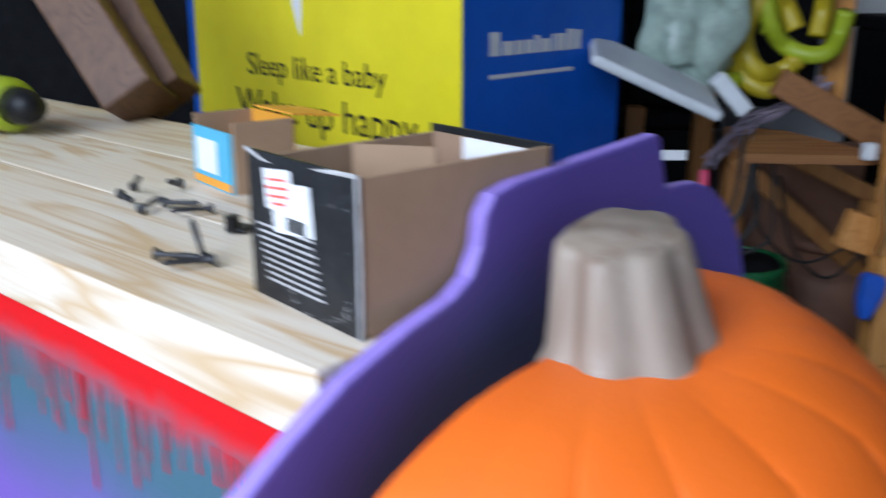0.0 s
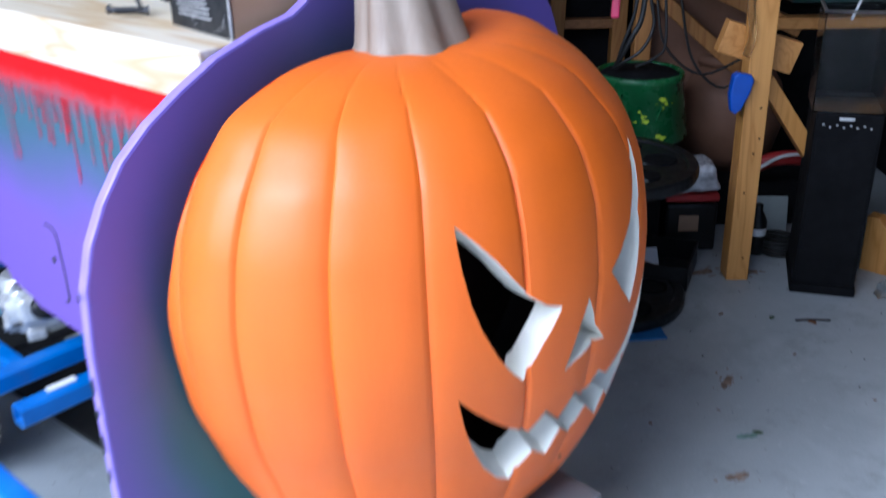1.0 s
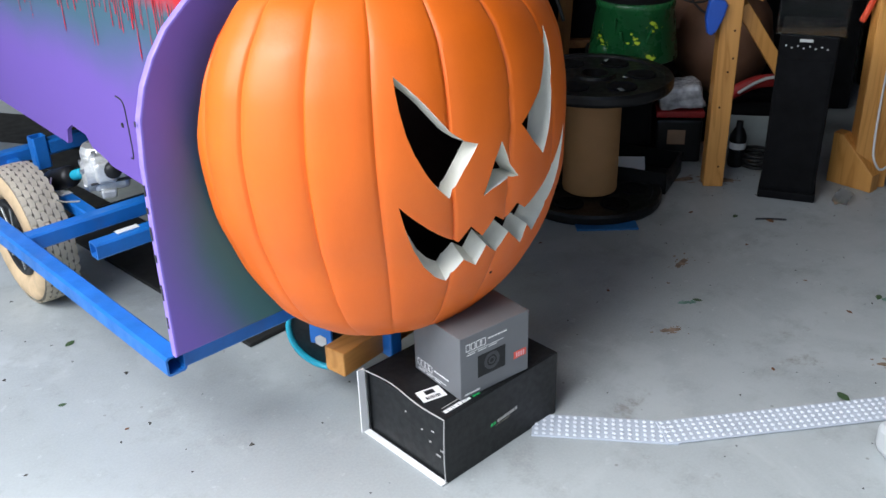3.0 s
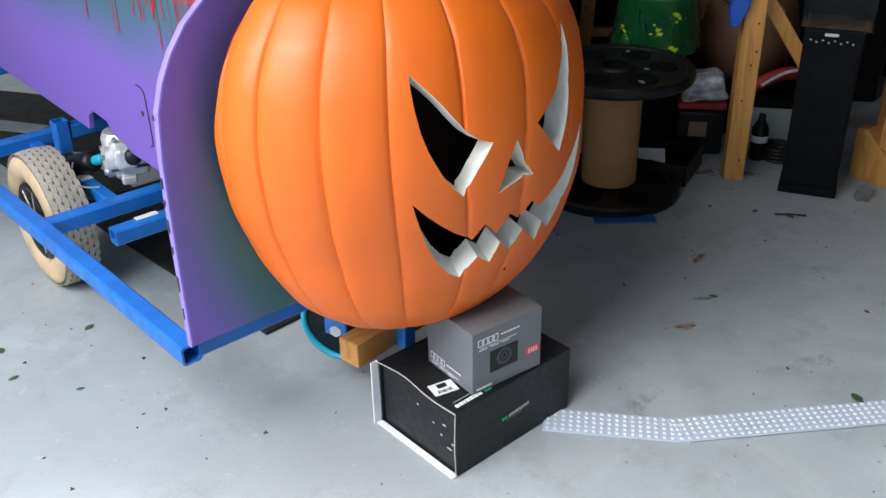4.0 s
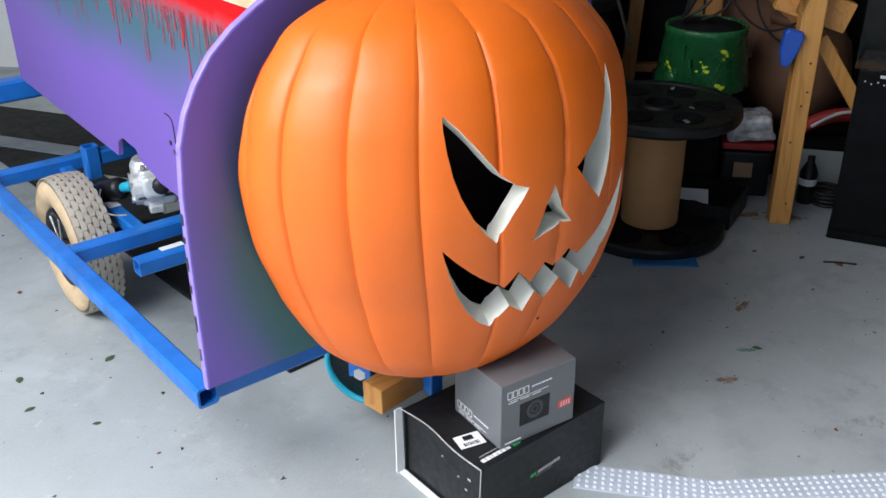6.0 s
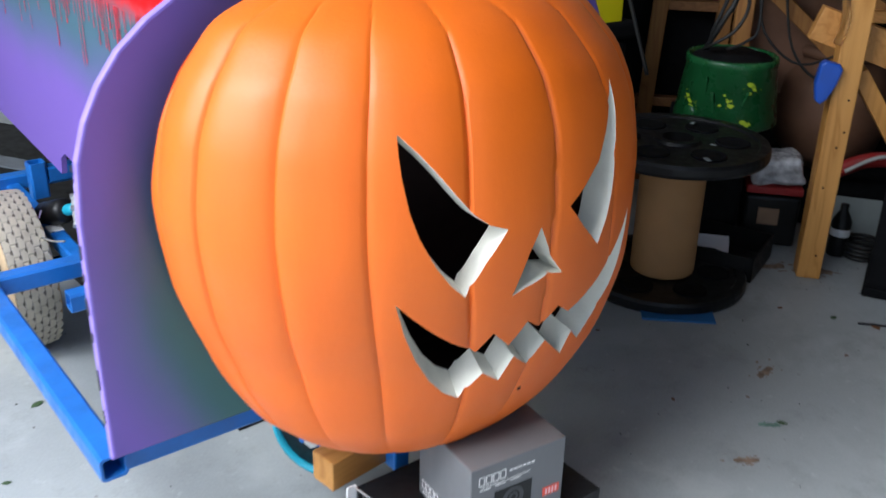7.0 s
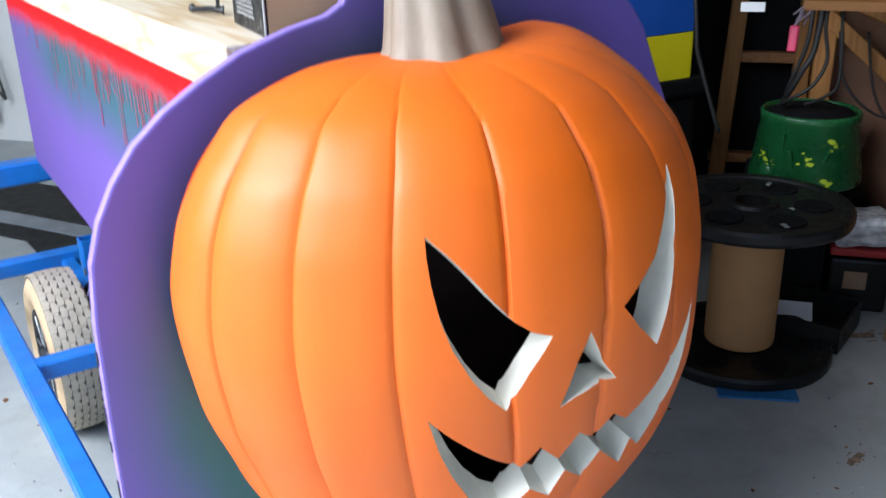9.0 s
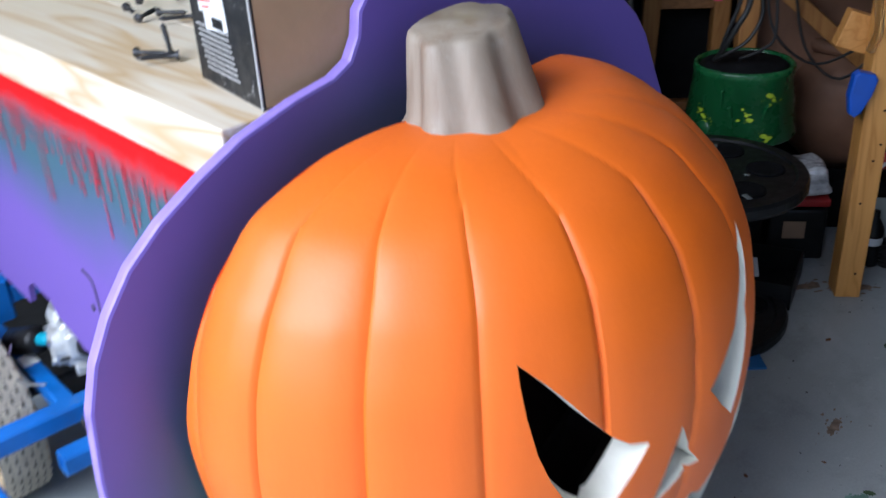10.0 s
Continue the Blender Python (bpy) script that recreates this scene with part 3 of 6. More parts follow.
def on_shaft(a, b):
    """A pose whose z runs from a towards b."""
    return Matrix.Translation(a) @ (Vector(b) - Vector(a)).to_track_quat("Z", "Y").to_matrix().to_4x4()


SHAFT = on_shaft((0.136, 0.716, 0.206), (0.172, 0.585, 0.256))
part("motor_can", lathe([(0.0001, 0.0), (0.017, 0.0), (0.0205, 0.004), (0.0205, 0.062), (0.018, 0.070), (0.010, 0.074), (0.0001, 0.074)], 28, SHAFT), BLACK, motor, "black motor can", True)
part("can_label", lathe([(0.0001, -0.0012), (0.007, -0.0012), (0.008, -0.0004), (0.0001, 0.0004)], 16, SHAFT), PRINT_WHITE, motor)
part("coupling", lathe([(0.0001, 0.074), (0.0085, 0.074), (0.0095, 0.077), (0.0095, 0.098), (0.0085, 0.101), (0.0001, 0.101)], 18, SHAFT), TEAL, motor, "teal coupling", True)
part("cap", lathe([(0.0001, 0), (0.0125, 0), (0.0145, 0.004), (0.0145, 0.020), (0.012, 0.024), (0.0001, 0.024)], 22, on_shaft((0.180, 0.530, 0.270), (0.162, 0.486, 0.279))), BLACK, motor, "black end cap", True)
part("bolt", lathe([(0.0001, 0), (0.006, 0), (0.006, 0.05), (0.0001, 0.052)], 10, MX @ Matrix.Translation((0.0, 0.012, 0.022))), ZINC, motor, "", True)
part("motor_lead", tube([(0.118, 0.66, 0.235), (0.10, 0.63, 0.215), (0.105, 0.585, 0.215), (0.12, 0.55, 0.222)], 0.0016, 6), ZINC, motor)
for dx, dy in ((-0.016, -0.020), (-0.016, 0.022), (0.014, -0.020)):
    part("cover_bolt", lathe([(0.0001, 0), (0.0032, 0), (0.0032, 0.005), (0.0001, 0.0055)], 6, MX @ Matrix.Translation((dx, dy, 0.026))), ZINC, motor)
part("gasket", block((0.054, 0.060, 0.003), (0, 0, -0.010), 0.001, MX), DARK_STEEL, motor)
part("warning_tag", block((0.022, 0.030, 0.0008), (0.135, 0.665, 0.1995)), PRINT_WHITE, cart, "small white label")
part("warning_tag", block((0.040, 0.014, 0.0008), (0.15, 0.447, 0.1926)), PRINT_WHITE, cart, "small white label")

# steering gear under the front: teal-tyred castor and a block of wood
CW = Matrix.Translation((0.262, 0.048, 0.114)) @ Matrix.Rotation(radians(32), 4, "Z") @ Matrix.Rotation(radians(90), 4, "Y")
castor = part("castor_wheel", lathe([(0.058, -0.010), (0.064, -0.008), (0.066, 0), (0.064, 0.008), (0.058, 0.010)], 44, CW, True), TEAL, cart, "castor with teal rubber tyre", True)
part("hub", lathe([(0.0001, -0.014), (0.014, -0.016), (0.016, -0.008), (0.054, -0.005), (0.058, 0), (0.054, 0.005), (0.016, 0.008), (0.0001, 0.014)], 32, CW), BLACK, castor, "", True)
part("bolt", lathe([(0.0001, -0.026), (0.010, -0.026), (0.010, -0.016), (0.0001, -0.016)], 6, CW), ZINC, castor)
part("castor_fork", joined(block((0.006, 0.035, 0.085), (-0.022, 0, 0.036), 0.002, Matrix.Translation((0.262, 0.048, 0.114)) @ Matrix.Rotation(radians(32), 4, "Z")), block((0.006, 0.035, 0.085), (0.022, 0, 0.036), 0.002, Matrix.Translation((0.262, 0.048, 0.114)) @ Matrix.Rotation(radians(32), 4, "Z")), block((0.05, 0.05, 0.008), (0, 0, 0.08), 0.002, Matrix.Translation((0.262, 0.048, 0.114)))), BLUE, castor)
part("castor_stem", block((0.05, 0.05, 0.018), (0.262, 0.055, 0.188), 0.004), BLUE, cart)
part("wood_block", block((0.26, 0.038, 0.040), (0.358, 0.006, 0.104), 0.002, Matrix.Translation((0.36, 0.006, 0)) @ Matrix.Rotation(radians(8), 4, "Z") @ Matrix.Translation((-0.36, -0.006, 0))), STUD_FLAT, cart, "raw wood cross block")
part("steering_link", block((0.022, 0.03, 0.05), (0.325, -0.024, 0.105), 0.003), BLUE, cart)

# ---- the pumpkin ----
CX, CY, RA, RB, PLAN = 0.107, 0.1694, 0.2571, 0.1889, 1.973
Z_FOOT = 0.206
GIRTH = [(0.206, 0.552), (0.222, 0.639), (0.25, 0.757), (0.32, 0.917), (0.40, 0.988), (0.48, 0.992), (0.55, 0.956), (0.60, 0.877), (0.625, 0.801), (0.645, 0.722), (0.660, 0.606), (0.671, 0.478), (0.6775, 0.335), (0.6805, 0.22), (0.681, 0.02)]
# how the middle wanders with height, and how far the sawn back stands off the board
SHIFT_X = [(0.206, 0.0062), (0.32, 0.0166), (0.48, -0.0018), (0.60, -0.0036), (0.682, -0.0077)]
SHIFT_Y = [(0.206, 0.0016), (0.32, 0.0100), (0.48, -0.0082), (0.60, -0.0077), (0.682, 0.0077)]
BACK_GAP = [(0.36, 0.0), (0.46, 0.0100), (0.55, 0.0310), (0.62, 0.0411), (0.685, 0.0480)]
# the ribs' creases round the body, in degrees from the side by the cart's near wheel
CREASES = [-105, -85, -65, -45, -24, -4, 16.5, 38, 58, 78.7, 98.5, 121.5, 143, 164, 185, 206, 227, 248]


def board_y(x):
    return 0.208 + (x + 0.212) * math.tan(radians(4.5)) - 0.0025


def glide(rows, z):
    """A value that glides between the (height, value) rows."""
    zs, gs = [p[0] for p in rows], [p[1] for p in rows]
    z = min(max(z, zs[0]), zs[-1])
    i = max(0, min(len(zs) - 2, int(np.searchsorted(zs, z)) - 1))
    d = np.diff(gs) / np.diff(zs)
    slope = np.zeros(len(zs))
    slope[0], slope[-1] = d[0], d[-1]
    for k in range(1, len(zs) - 1):
        slope[k] = 0.0 if d[k - 1] * d[k] <= 0 else 2 * d[k - 1] * d[k] / (d[k - 1] + d[k])
    h = zs[i + 1] - zs[i]
    u = (z - zs[i]) / h
    return float((2 * u ** 3 - 3 * u ** 2 + 1) * gs[i] + (u ** 3 - 2 * u ** 2 + u) * h * slope[i] + (-2 * u ** 3 + 3 * u ** 2) * gs[i + 1] + (u ** 3 - u ** 2) * h * slope[i + 1])


def girth(z):
    return glide(GIRTH, z)


def middle(z):
    return CX + glide(SHIFT_X, z), CY + glide(SHIFT_Y, z)


def crease_at(deg, z):
    """How far an angle is from the next crease (0 in it, 1 midway); the creases turn towards the stem at the top."""
    k = max(0.0, min(1.0, (z - 0.64) / 0.038)) ** 2
    deg = deg + k * 0.22 * (deg - 45) if -10 < deg < 170 else deg
    low = max(0.0, min(1.0, (0.56 - z) / 0.3))
    deg = deg + 3.0 * low * math.exp(-((deg - 97) / 9) ** 2) - 2.0 * (1 - low) * math.exp(-((deg - 100) / 7) ** 2)
    for a, b in zip(CREASES, CREASES[1:]):
        if a <= deg <= b:
            t = (deg - a) / (b - a)
            return min(t, 1 - t) * 2
    return 1.0


def front_y(x, z):
    """The front of the pumpkin at x and z."""
    cx, cy = middle(z)
    g, q = girth(z), abs((x - cx) / RA)
    return cy - RB * max(0.0, g ** PLAN - q ** PLAN) ** (1 / PLAN)


def pumpkin_sheet(shrink):
    """The ribbed skin; shrink moves it inwards by that many metres."""
    bm = bmesh.new()
    heights = [Z_FOOT + (0.60 - Z_FOOT) * k / 62 for k in range(62)] + [0.60 + 0.081 * math.sin(math.pi / 2 * k / 34) for k in range(35)]
    rows = [(Z_FOOT, 0.02), (Z_FOOT, 0.25)] + [(z, float(girth(z))) for z in heights]
    n = 480
    grid = []
    for z, g in rows:
        line = []
        cx, cy = middle(z)
        gap = glide(BACK_GAP, z)
        cy = min(cy, board_y(cx) - gap - shrink * 0.4 - 0.008)
        for k in range(n):
            ph = math.radians(-90 + 360 * k / n)
            c, s = math.cos(ph), math.sin(ph)
            kk = (abs(c) ** PLAN + abs(s) ** PLAN) ** (-1 / PLAN)
            near = crease_at(math.degrees(ph), z)
            lob = math.sin(near * math.pi / 2)
            fade = min(1, max(0.1, (g - 0.10) / 0.34)) * (0.6 + 0.4 * min(1, max(0, (z - 0.22) / 0.2)))
            crease = 1.005 - 0.019 * fade * (1 - lob) ** 1.7 - 0.015 * fade * math.exp(-(near / 0.034) ** 2)
            soft = 0.65 * math.exp(-((math.degrees(ph) - 121.5) / 10) ** 2) * max(0.0, min(1.0, (0.63 - z) / 0.05))
            gg = g * (crease + (1.005 - crease) * soft)
            x = cx - (RA - shrink) * gg * c * kk
            y = cy - (RB - shrink) * gg * s * kk
            top = z > 0.5
            zz = z - (0.008 * math.exp(-(g / 0.25) ** 2) if top else 0) + (0.0144 * math.exp(-((g - 0.5) / 0.22) ** 2) * max(0.0, c * -1 + 0.2) if top else 0)
            if shrink:
                zz = Z_FOOT + shrink + (zz - Z_FOOT) * (1 - 2.2 * shrink / (0.681 - Z_FOOT))
            line.append(bm.verts.new((x, min(y, board_y(x) - gap - shrink * 0.4), zz)))
        grid.append(line)
    for a, b in zip(grid, grid[1:]):
        for k in range(n):
            j = (k + 1) % n
            bm.faces.new((a[k], a[j], b[j], b[k]))
    bm.faces.new(grid[0][::-1])
    bm.faces.new(grid[-1])
    if bm.calc_volume(signed=True) < 0:
        bmesh.ops.reverse_faces(bm, faces=bm.faces)
    return bm


outer = pumpkin_sheet(0.0)
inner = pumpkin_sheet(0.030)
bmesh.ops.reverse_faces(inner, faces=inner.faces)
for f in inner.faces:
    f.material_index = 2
for f in outer.faces:
    f.material_index = 0
shell = joined(outer, inner)

EYE_L = [(-0.0002, 0.5765), (-0.0014, 0.5611), (-0.0004, 0.5407), (0.0037, 0.5133), (0.0108, 0.4907), (0.0246, 0.4638), (0.0389, 0.4436), (0.0556, 0.4263), (0.0712, 0.4597), (0.0902, 0.4877), (0.0729, 0.4943), (0.0595, 0.5048), (0.0428, 0.5243), (0.0277, 0.5442), (0.0145, 0.5603)]
EYE_R = [(0.2348, 0.5894), (0.2375, 0.5645), (0.2363, 0.5346), (0.2291, 0.4907), (0.2221, 0.4635), (0.2113, 0.4397), (0.183, 0.4674), (0.1627, 0.4924), (0.1814, 0.5066), (0.2025, 0.5242), (0.2161, 0.5475), (0.227, 0.5708)]
NOSE = [(0.1272, 0.4815), (0.1356, 0.4656), (0.1484, 0.4432), (0.1622, 0.4258), (0.1442, 0.4289), (0.1311, 0.4261), (0.1158, 0.4234), (0.103, 0.4181), (0.1094, 0.4391), (0.1158, 0.46)]
MOUTH = [(-0.0053, 0.4287), (0.0111, 0.4113), (0.0303, 0.3935), (0.0506, 0.3768), (0.0788, 0.3573), (0.0917, 0.3783), (0.1136, 0.3572), (0.1293, 0.3813), (0.1503, 0.3653), (0.1675, 0.3859), (0.1854, 0.3729), (0.2002, 0.3803), (0.2271, 0.3969), (0.2475, 0.4121), (0.2645, 0.4332), (0.2764, 0.4548), (0.2766, 0.4293), (0.2717, 0.4033), (0.2616, 0.3701), (0.2427, 0.3422), (0.2223, 0.3198), (0.2041, 0.3385), (0.1964, 0.3123), (0.1639, 0.3435), (0.1491, 0.3168), (0.1248, 0.3386), (0.1134, 0.3118), (0.0926, 0.3271), (0.0725, 0.2995), (0.0548, 0.3125), (0.0378, 0.3326), (0.02, 0.3629), (0.0056, 0.3947)]
HEART = Vector((0.125, 0.27, 0.45))


def cutter_mesh(pts):
    """A plug that runs from the face towards the heart of the pumpkin."""
    bm = bmesh.new()
    rings = []
    for far in (-0.35, 0.42):
        ring = []
        for x, z in pts:
            p = Vector((x, float(front_y(x, z)), z))
            ring.append(bm.verts.new(p + (HEART - p) * far))
        rings.append(ring)
    n = len(pts)
    for k in range(n):
        bm.faces.new((rings[0][k], rings[0][(k + 1) % n], rings[1][(k + 1) % n], rings[1][k]))
    bmesh.ops.triangulate(bm, faces=[bm.faces.new(rings[0]), bm.faces.new(rings[1][::-1])])
    bmesh.ops.recalc_face_normals(bm, faces=bm.faces)
    return bm


def carve(body, shapes):
    """Cut the shapes through the front of the shell."""
    for pts in shapes:
        bm = cutter_mesh(pts)
        for f in bm.faces:
            f.material_index = 1
        cutter = obj("cutter", bm, [ORANGE, FOAM, INSIDE])
        mod = body.modifiers.new("cut", "BOOLEAN")
        mod.operation, mod.solver, mod.object, mod.material_mode = "DIFFERENCE", "EXACT", cutter, "INDEX"
        me = bpy.data.meshes.new_from_object(body.evaluated_get(bpy.context.evaluated_depsgraph_get()))
        body.modifiers.clear()
        body.data = me
        bpy.data.objects.remove(cutter)


pumpkin = thing("jack_o_lantern", "large orange foam pumpkin with a carved scowling face", "pumpkin")
skin = part("pumpkin_shell", shell, [ORANGE, FOAM, INSIDE], pumpkin, "orange ribbed shell with cream cut edges")
carve(skin, [EYE_L, EYE_R, NOSE, MOUTH])
skin.data.name = "pumpkin_shell"
for p in skin.data.polygons:
    p.use_smooth = p.material_index != 1
skin.data.set_sharp_from_angle(angle=radians(38))
part("drilled_hole", lathe([(0.0001, 0), (0.0022, 0), (0.0022, 0.002), (0.0001, 0.002)], 10, Matrix.Translation((0.149, 0.0215, 0.284)) @ Matrix.Rotation(radians(100), 4, "X")), BLACK_MATT, pumpkin)


def stem_mesh():
    bm = bmesh.new()
    n, rows = 96, []
    prof = [(0.0, 0.061), (0.004, 0.058), (0.012, 0.052), (0.03, 0.0478), (0.05, 0.0440), (0.067, 0.0405), (0.072, 0.0385), (0.0745, 0.035)]
    for h, r in prof:
        line = []
        for k in range(n):
            a = 2 * math.pi * k / n
            fl = 1 + 0.06 * (1 - 2 * abs(math.sin(3.5 * a + 0.3)) ** 3) + 0.03 * math.cos(3 * a + 1)
            x, y = r * fl * math.cos(a), r * 0.86 * fl * math.sin(a)
            k2 = h / 0.0745
            zz = h + (0.006 * x / 0.045 + 0.004 * y / 0.045) * k2
            X, Y = 0.102 - 0.006 * k2 + x, 0.158 + 0.010 * k2 + y
            line.append(bm.verts.new((X, min(Y, board_y(X) - 0.036), 0.668 + zz)))
        rows.append(line)
    for a, b in zip(rows, rows[1:]):
        for k in range(n):
            bm.faces.new((a[k], a[(k + 1) % n], b[(k + 1) % n], b[k]))
    top = bm.faces.new(rows[-1])
    bm.faces.new(rows[0][::-1])
    return bm


part("stem", stem_mesh(), STEM, pumpkin, "brown painted fluted stem", True)

# ---- boxes under the pumpkin ----


def face_frame(p, q):
    """A pose whose x runs from p to q along the floor, z up, with its front towards -y of its own."""
    d = (Vector(q) - Vector(p)).normalized()
    return Matrix.Translation(p) @ Matrix.Rotation(math.atan2(d.y, d.x), 4, "Z")


MB = face_frame((0.050, -0.002, 0), (0.274, 0.016, 0))
blackbox = thing("product_carton", "black open-ended product carton with white edges lying on the floor", "carton", MB)
LW, LD, LH = 0.225, 0.166, 0.108
for nm, sz, at in (("front_panel", (LW, 0.003, LH), (LW / 2, 0.0015, LH / 2)), ("back_panel", (LW, 0.003, LH), (LW / 2, LD - 0.0015, LH / 2)), ("top_panel", (LW, LD - 0.007, 0.003), (LW / 2, LD / 2, LH - 0.0015)), ("bottom_panel", (LW, LD - 0.007, 0.003), (LW / 2, LD / 2, 0.0015)), ("end_panel", (0.003, LD - 0.007, LH - 0.007), (LW - 0.0015, LD / 2, LH / 2)), ("end_panel", (0.003, LD - 0.007, LH - 0.007), (0.006, LD / 2, LH / 2))):
    part(nm, block(sz, at, 0.0005), PRINT_BLACK, blackbox, "glossy black printed board")
# bowed sleeve edges at the end
part("carton_edge", joined(tube([(-0.002, 0.0, 0.0), (-0.003, 0.001, 0.05), (-0.002, 0.0, LH)], 0.0008, 6), tube([(-0.002, 0.0, LH), (-0.004, 0.05, LH + 0.001), (0.0, 0.11, LH + 0.004), (-0.004, LD, LH + 0.002)], 0.0009, 6)), PAPER_EDGE, blackbox, "worn white cut edge")
part("carton_flap", joined(block((0.012, 0.0025, LH), (-0.005, LD + 0.004, LH / 2)), block((0.010, LD, 0.002), (-0.004, LD / 2, 0.002))), PRINT_WHITE, blackbox, "white inner flap")
TILT_P = Matrix.Translation((0.09, 0, 0.05)) @ Matrix.Rotation(radians(-4), 4, "Y") @ Matrix.Translation((-0.09, 0, -0.05))
for x, wd, mm in ((0.086, 0.004, PRINT_GREEN), (0.0915, 0.004, PRINT_GREEN), (0.099, 0.0042, PAPER_EDGE), (0.1045, 0.0042, PAPER_EDGE), (0.110, 0.0018, PAPER_EDGE), (0.113, 0.0042, PAPER_EDGE), (0.1185, 0.0038, PAPER_EDGE), (0.1235, 0.0042, PAPER_EDGE), (0.129, 0.0045, PAPER_EDGE), (0.135, 0.0042, PAPER_EDGE)):
    part("printed_bar", block((wd, 0.0006, 0.0046), (x + wd / 2, -0.0004, 0.052), 0, TILT_P), mm, blackbox)
part("printed_bar", block((0.030, 0.0006, 0.0008), (0.110, -0.0004, 0.0465), 0, TILT_P), GROOVE, blackbox)
for x, wd, mm in ((0.010, 0.0062, PRINT_WHITE), (0.0175, 0.0062, PRINT_WHITE), (0.025, 0.0024, PRINT_WHITE), (0.0288, 0.0062, PRINT_WHITE), (0.0363, 0.0055, PRINT_WHITE), (0.0432, 0.0062, PRINT_WHITE), (0.0507, 0.0066, PRINT_WHITE), (0.062, 0.0055, PRINT_GREEN), (0.069, 0.0055, PRINT_GREEN)):
    part("printed_bar", block((wd, 0.0062, 0.0006), (x + wd / 2, 0.012, LH + 0.0004)), mm, blackbox)
part("printed_bar", block((0.034, 0.0009, 0.0006), (0.030, 0.0205, LH + 0.0004)), PAPER_EDGE, blackbox)
for y, z, a in ((0.030, 0.070, 0.006), (0.036, 0.050, 0.004), (0.052, 0.062, 0.003), (0.085, 0.075, 0.003), (0.020, 0.035, 0.009), (0.013, 0.046, 0.005)):
    part("scuff_mark", block((0.0006, a, 0.0022), (0.0042, y, z), 0.0001), PAPER_EDGE, blackbox)
part("barcode_label", block((0.036, 0.026, 0.0006), (0, 0, 0), 0, Matrix.Translation((0.026, 0.055, LH + 0.0004)) @ Matrix.Rotation(radians(-14), 4, "Z")), PRINT_WHITE, blackbox, "white barcode sticker")
lab = joined(*[block((0.0012 if k % 3 else 0.002, 0.006, 0.0004), (-0.010 + 0.0028 * k, -0.007, 0.0005), 0, Matrix.Translation((0.026, 0.055, LH + 0.0004)) @ Matrix.Rotation(radians(-14), 4, "Z")) for k in range(8)] + [block((0.014, 0.009, 0.0004), (0, 0.005, 0.0005), 0, Matrix.Translation((0.026, 0.055, LH + 0.0004)) @ Matrix.Rotation(radians(-14), 4, "Z"))])
part("barcode_bars", lab, PRINT_BLACK, blackbox)

MG = face_frame((0.091, 0.015, 0.109), (0.212, 0.0125, 0.109))
greybox = thing("camera_carton", "grey printed camera carton standing on a black carton", "carton", MG)
GW, GD, GH = 0.121, 0.104, 0.0965
part("carton_body", block((GW, GD, GH), (GW / 2, GD / 2, GH / 2), 0.0012), PRINT_GREY, greybox, "matt grey printed board")
part("printed_picture", block((0.048, 0.0006, 0.034), (0.054, -0.0004, 0.042), 0), PRINT_BLACK, greybox, "dark picture of a small camera")
part("printed_ring", lathe([(0.0085, 0), (0.0135, 0), (0.0135, 0.0006), (0.0085, 0.0006)], 32, Matrix.Translation((0.054, -0.0006, 0.044)) @ Matrix.Rotation(radians(90), 4, "X"), True), LENS_GREY, greybox)
part("printed_ring", lathe([(0.0035, 0), (0.0060, 0), (0.0060, 0.0008), (0.0035, 0.0008)], 24, Matrix.Translation((0.054, -0.0006, 0.044)) @ Matrix.Rotation(radians(90), 4, "X"), True), LENS_GREY, greybox)
for k in range(4):
    part("printed_bar", block((0.0022, 0.0004, 0.0075), (0.0985 + 0.0043 * k, -0.0009, 0.033)), PRINT_PINK, greybox)
part("printed_tag", block((0.022, 0.0006, 0.011), (0.105, -0.0004, 0.033)), PRINT_RED, greybox, "orange-red printed tag")
# outline number-like logo drawn as plain shapes
for base, ax in ((Matrix.Translation((0.010, -0.0005, 0.074)), "front"), (Matrix.Translation((-0.0005, 0.096, 0.012)) @ Matrix.Rotation(radians(-90), 4, "Z"), "side")):
    sh = []
    for k in range(4):
        x = k * 0.0088
        bars = [((0.0066, 0.0009), (0.0033, 0.0)), ((0.0066, 0.0009), (0.0033, 0.010)), ((0.0009, 0.010), (0.0, 0.005))]
        bars += [((0.0009, 0.010), (0.0066, 0.005))]
        sh += [block((bw_, 0.0005, bh_), (x + bx_, 0, bz_)) for (bw_, bh_), (bx_, bz_) in bars]
    sh += [block((0.0042, 0.0005, 0.0020), (0.040 + 0.0056 * q, 0, 0.0065)) for q in range(6)]
    sh.append(block((0.062, 0.0005, 0.0006), (0.034, 0, -0.0035)))
    sh += [block((0.014, 0.0005, 0.0011), (0.008 + 0.019 * q, 0, -0.0065)) for q in range(3)]
    bm = joined(*sh)
    bmesh.ops.transform(bm, matrix=base, verts=bm.verts)
    part("printed_bar", bm, PRINT_WHITE, greybox)
part("printed_bar", block((0.026, 0.0005, 0.0025), (0.020, -0.0004, 0.006)), PRINT_WHITE, greybox)

# ---- studded strip on the floor ----
strip = thing("studded_strip", "white plastic strip with rows of round studs on the floor", "strip")
SA, SB_, SC_ = Vector((0.238, 0.004, 0)), Vector((0.361, -0.1255, 0)), Vector((1.004, -0.510, 0))


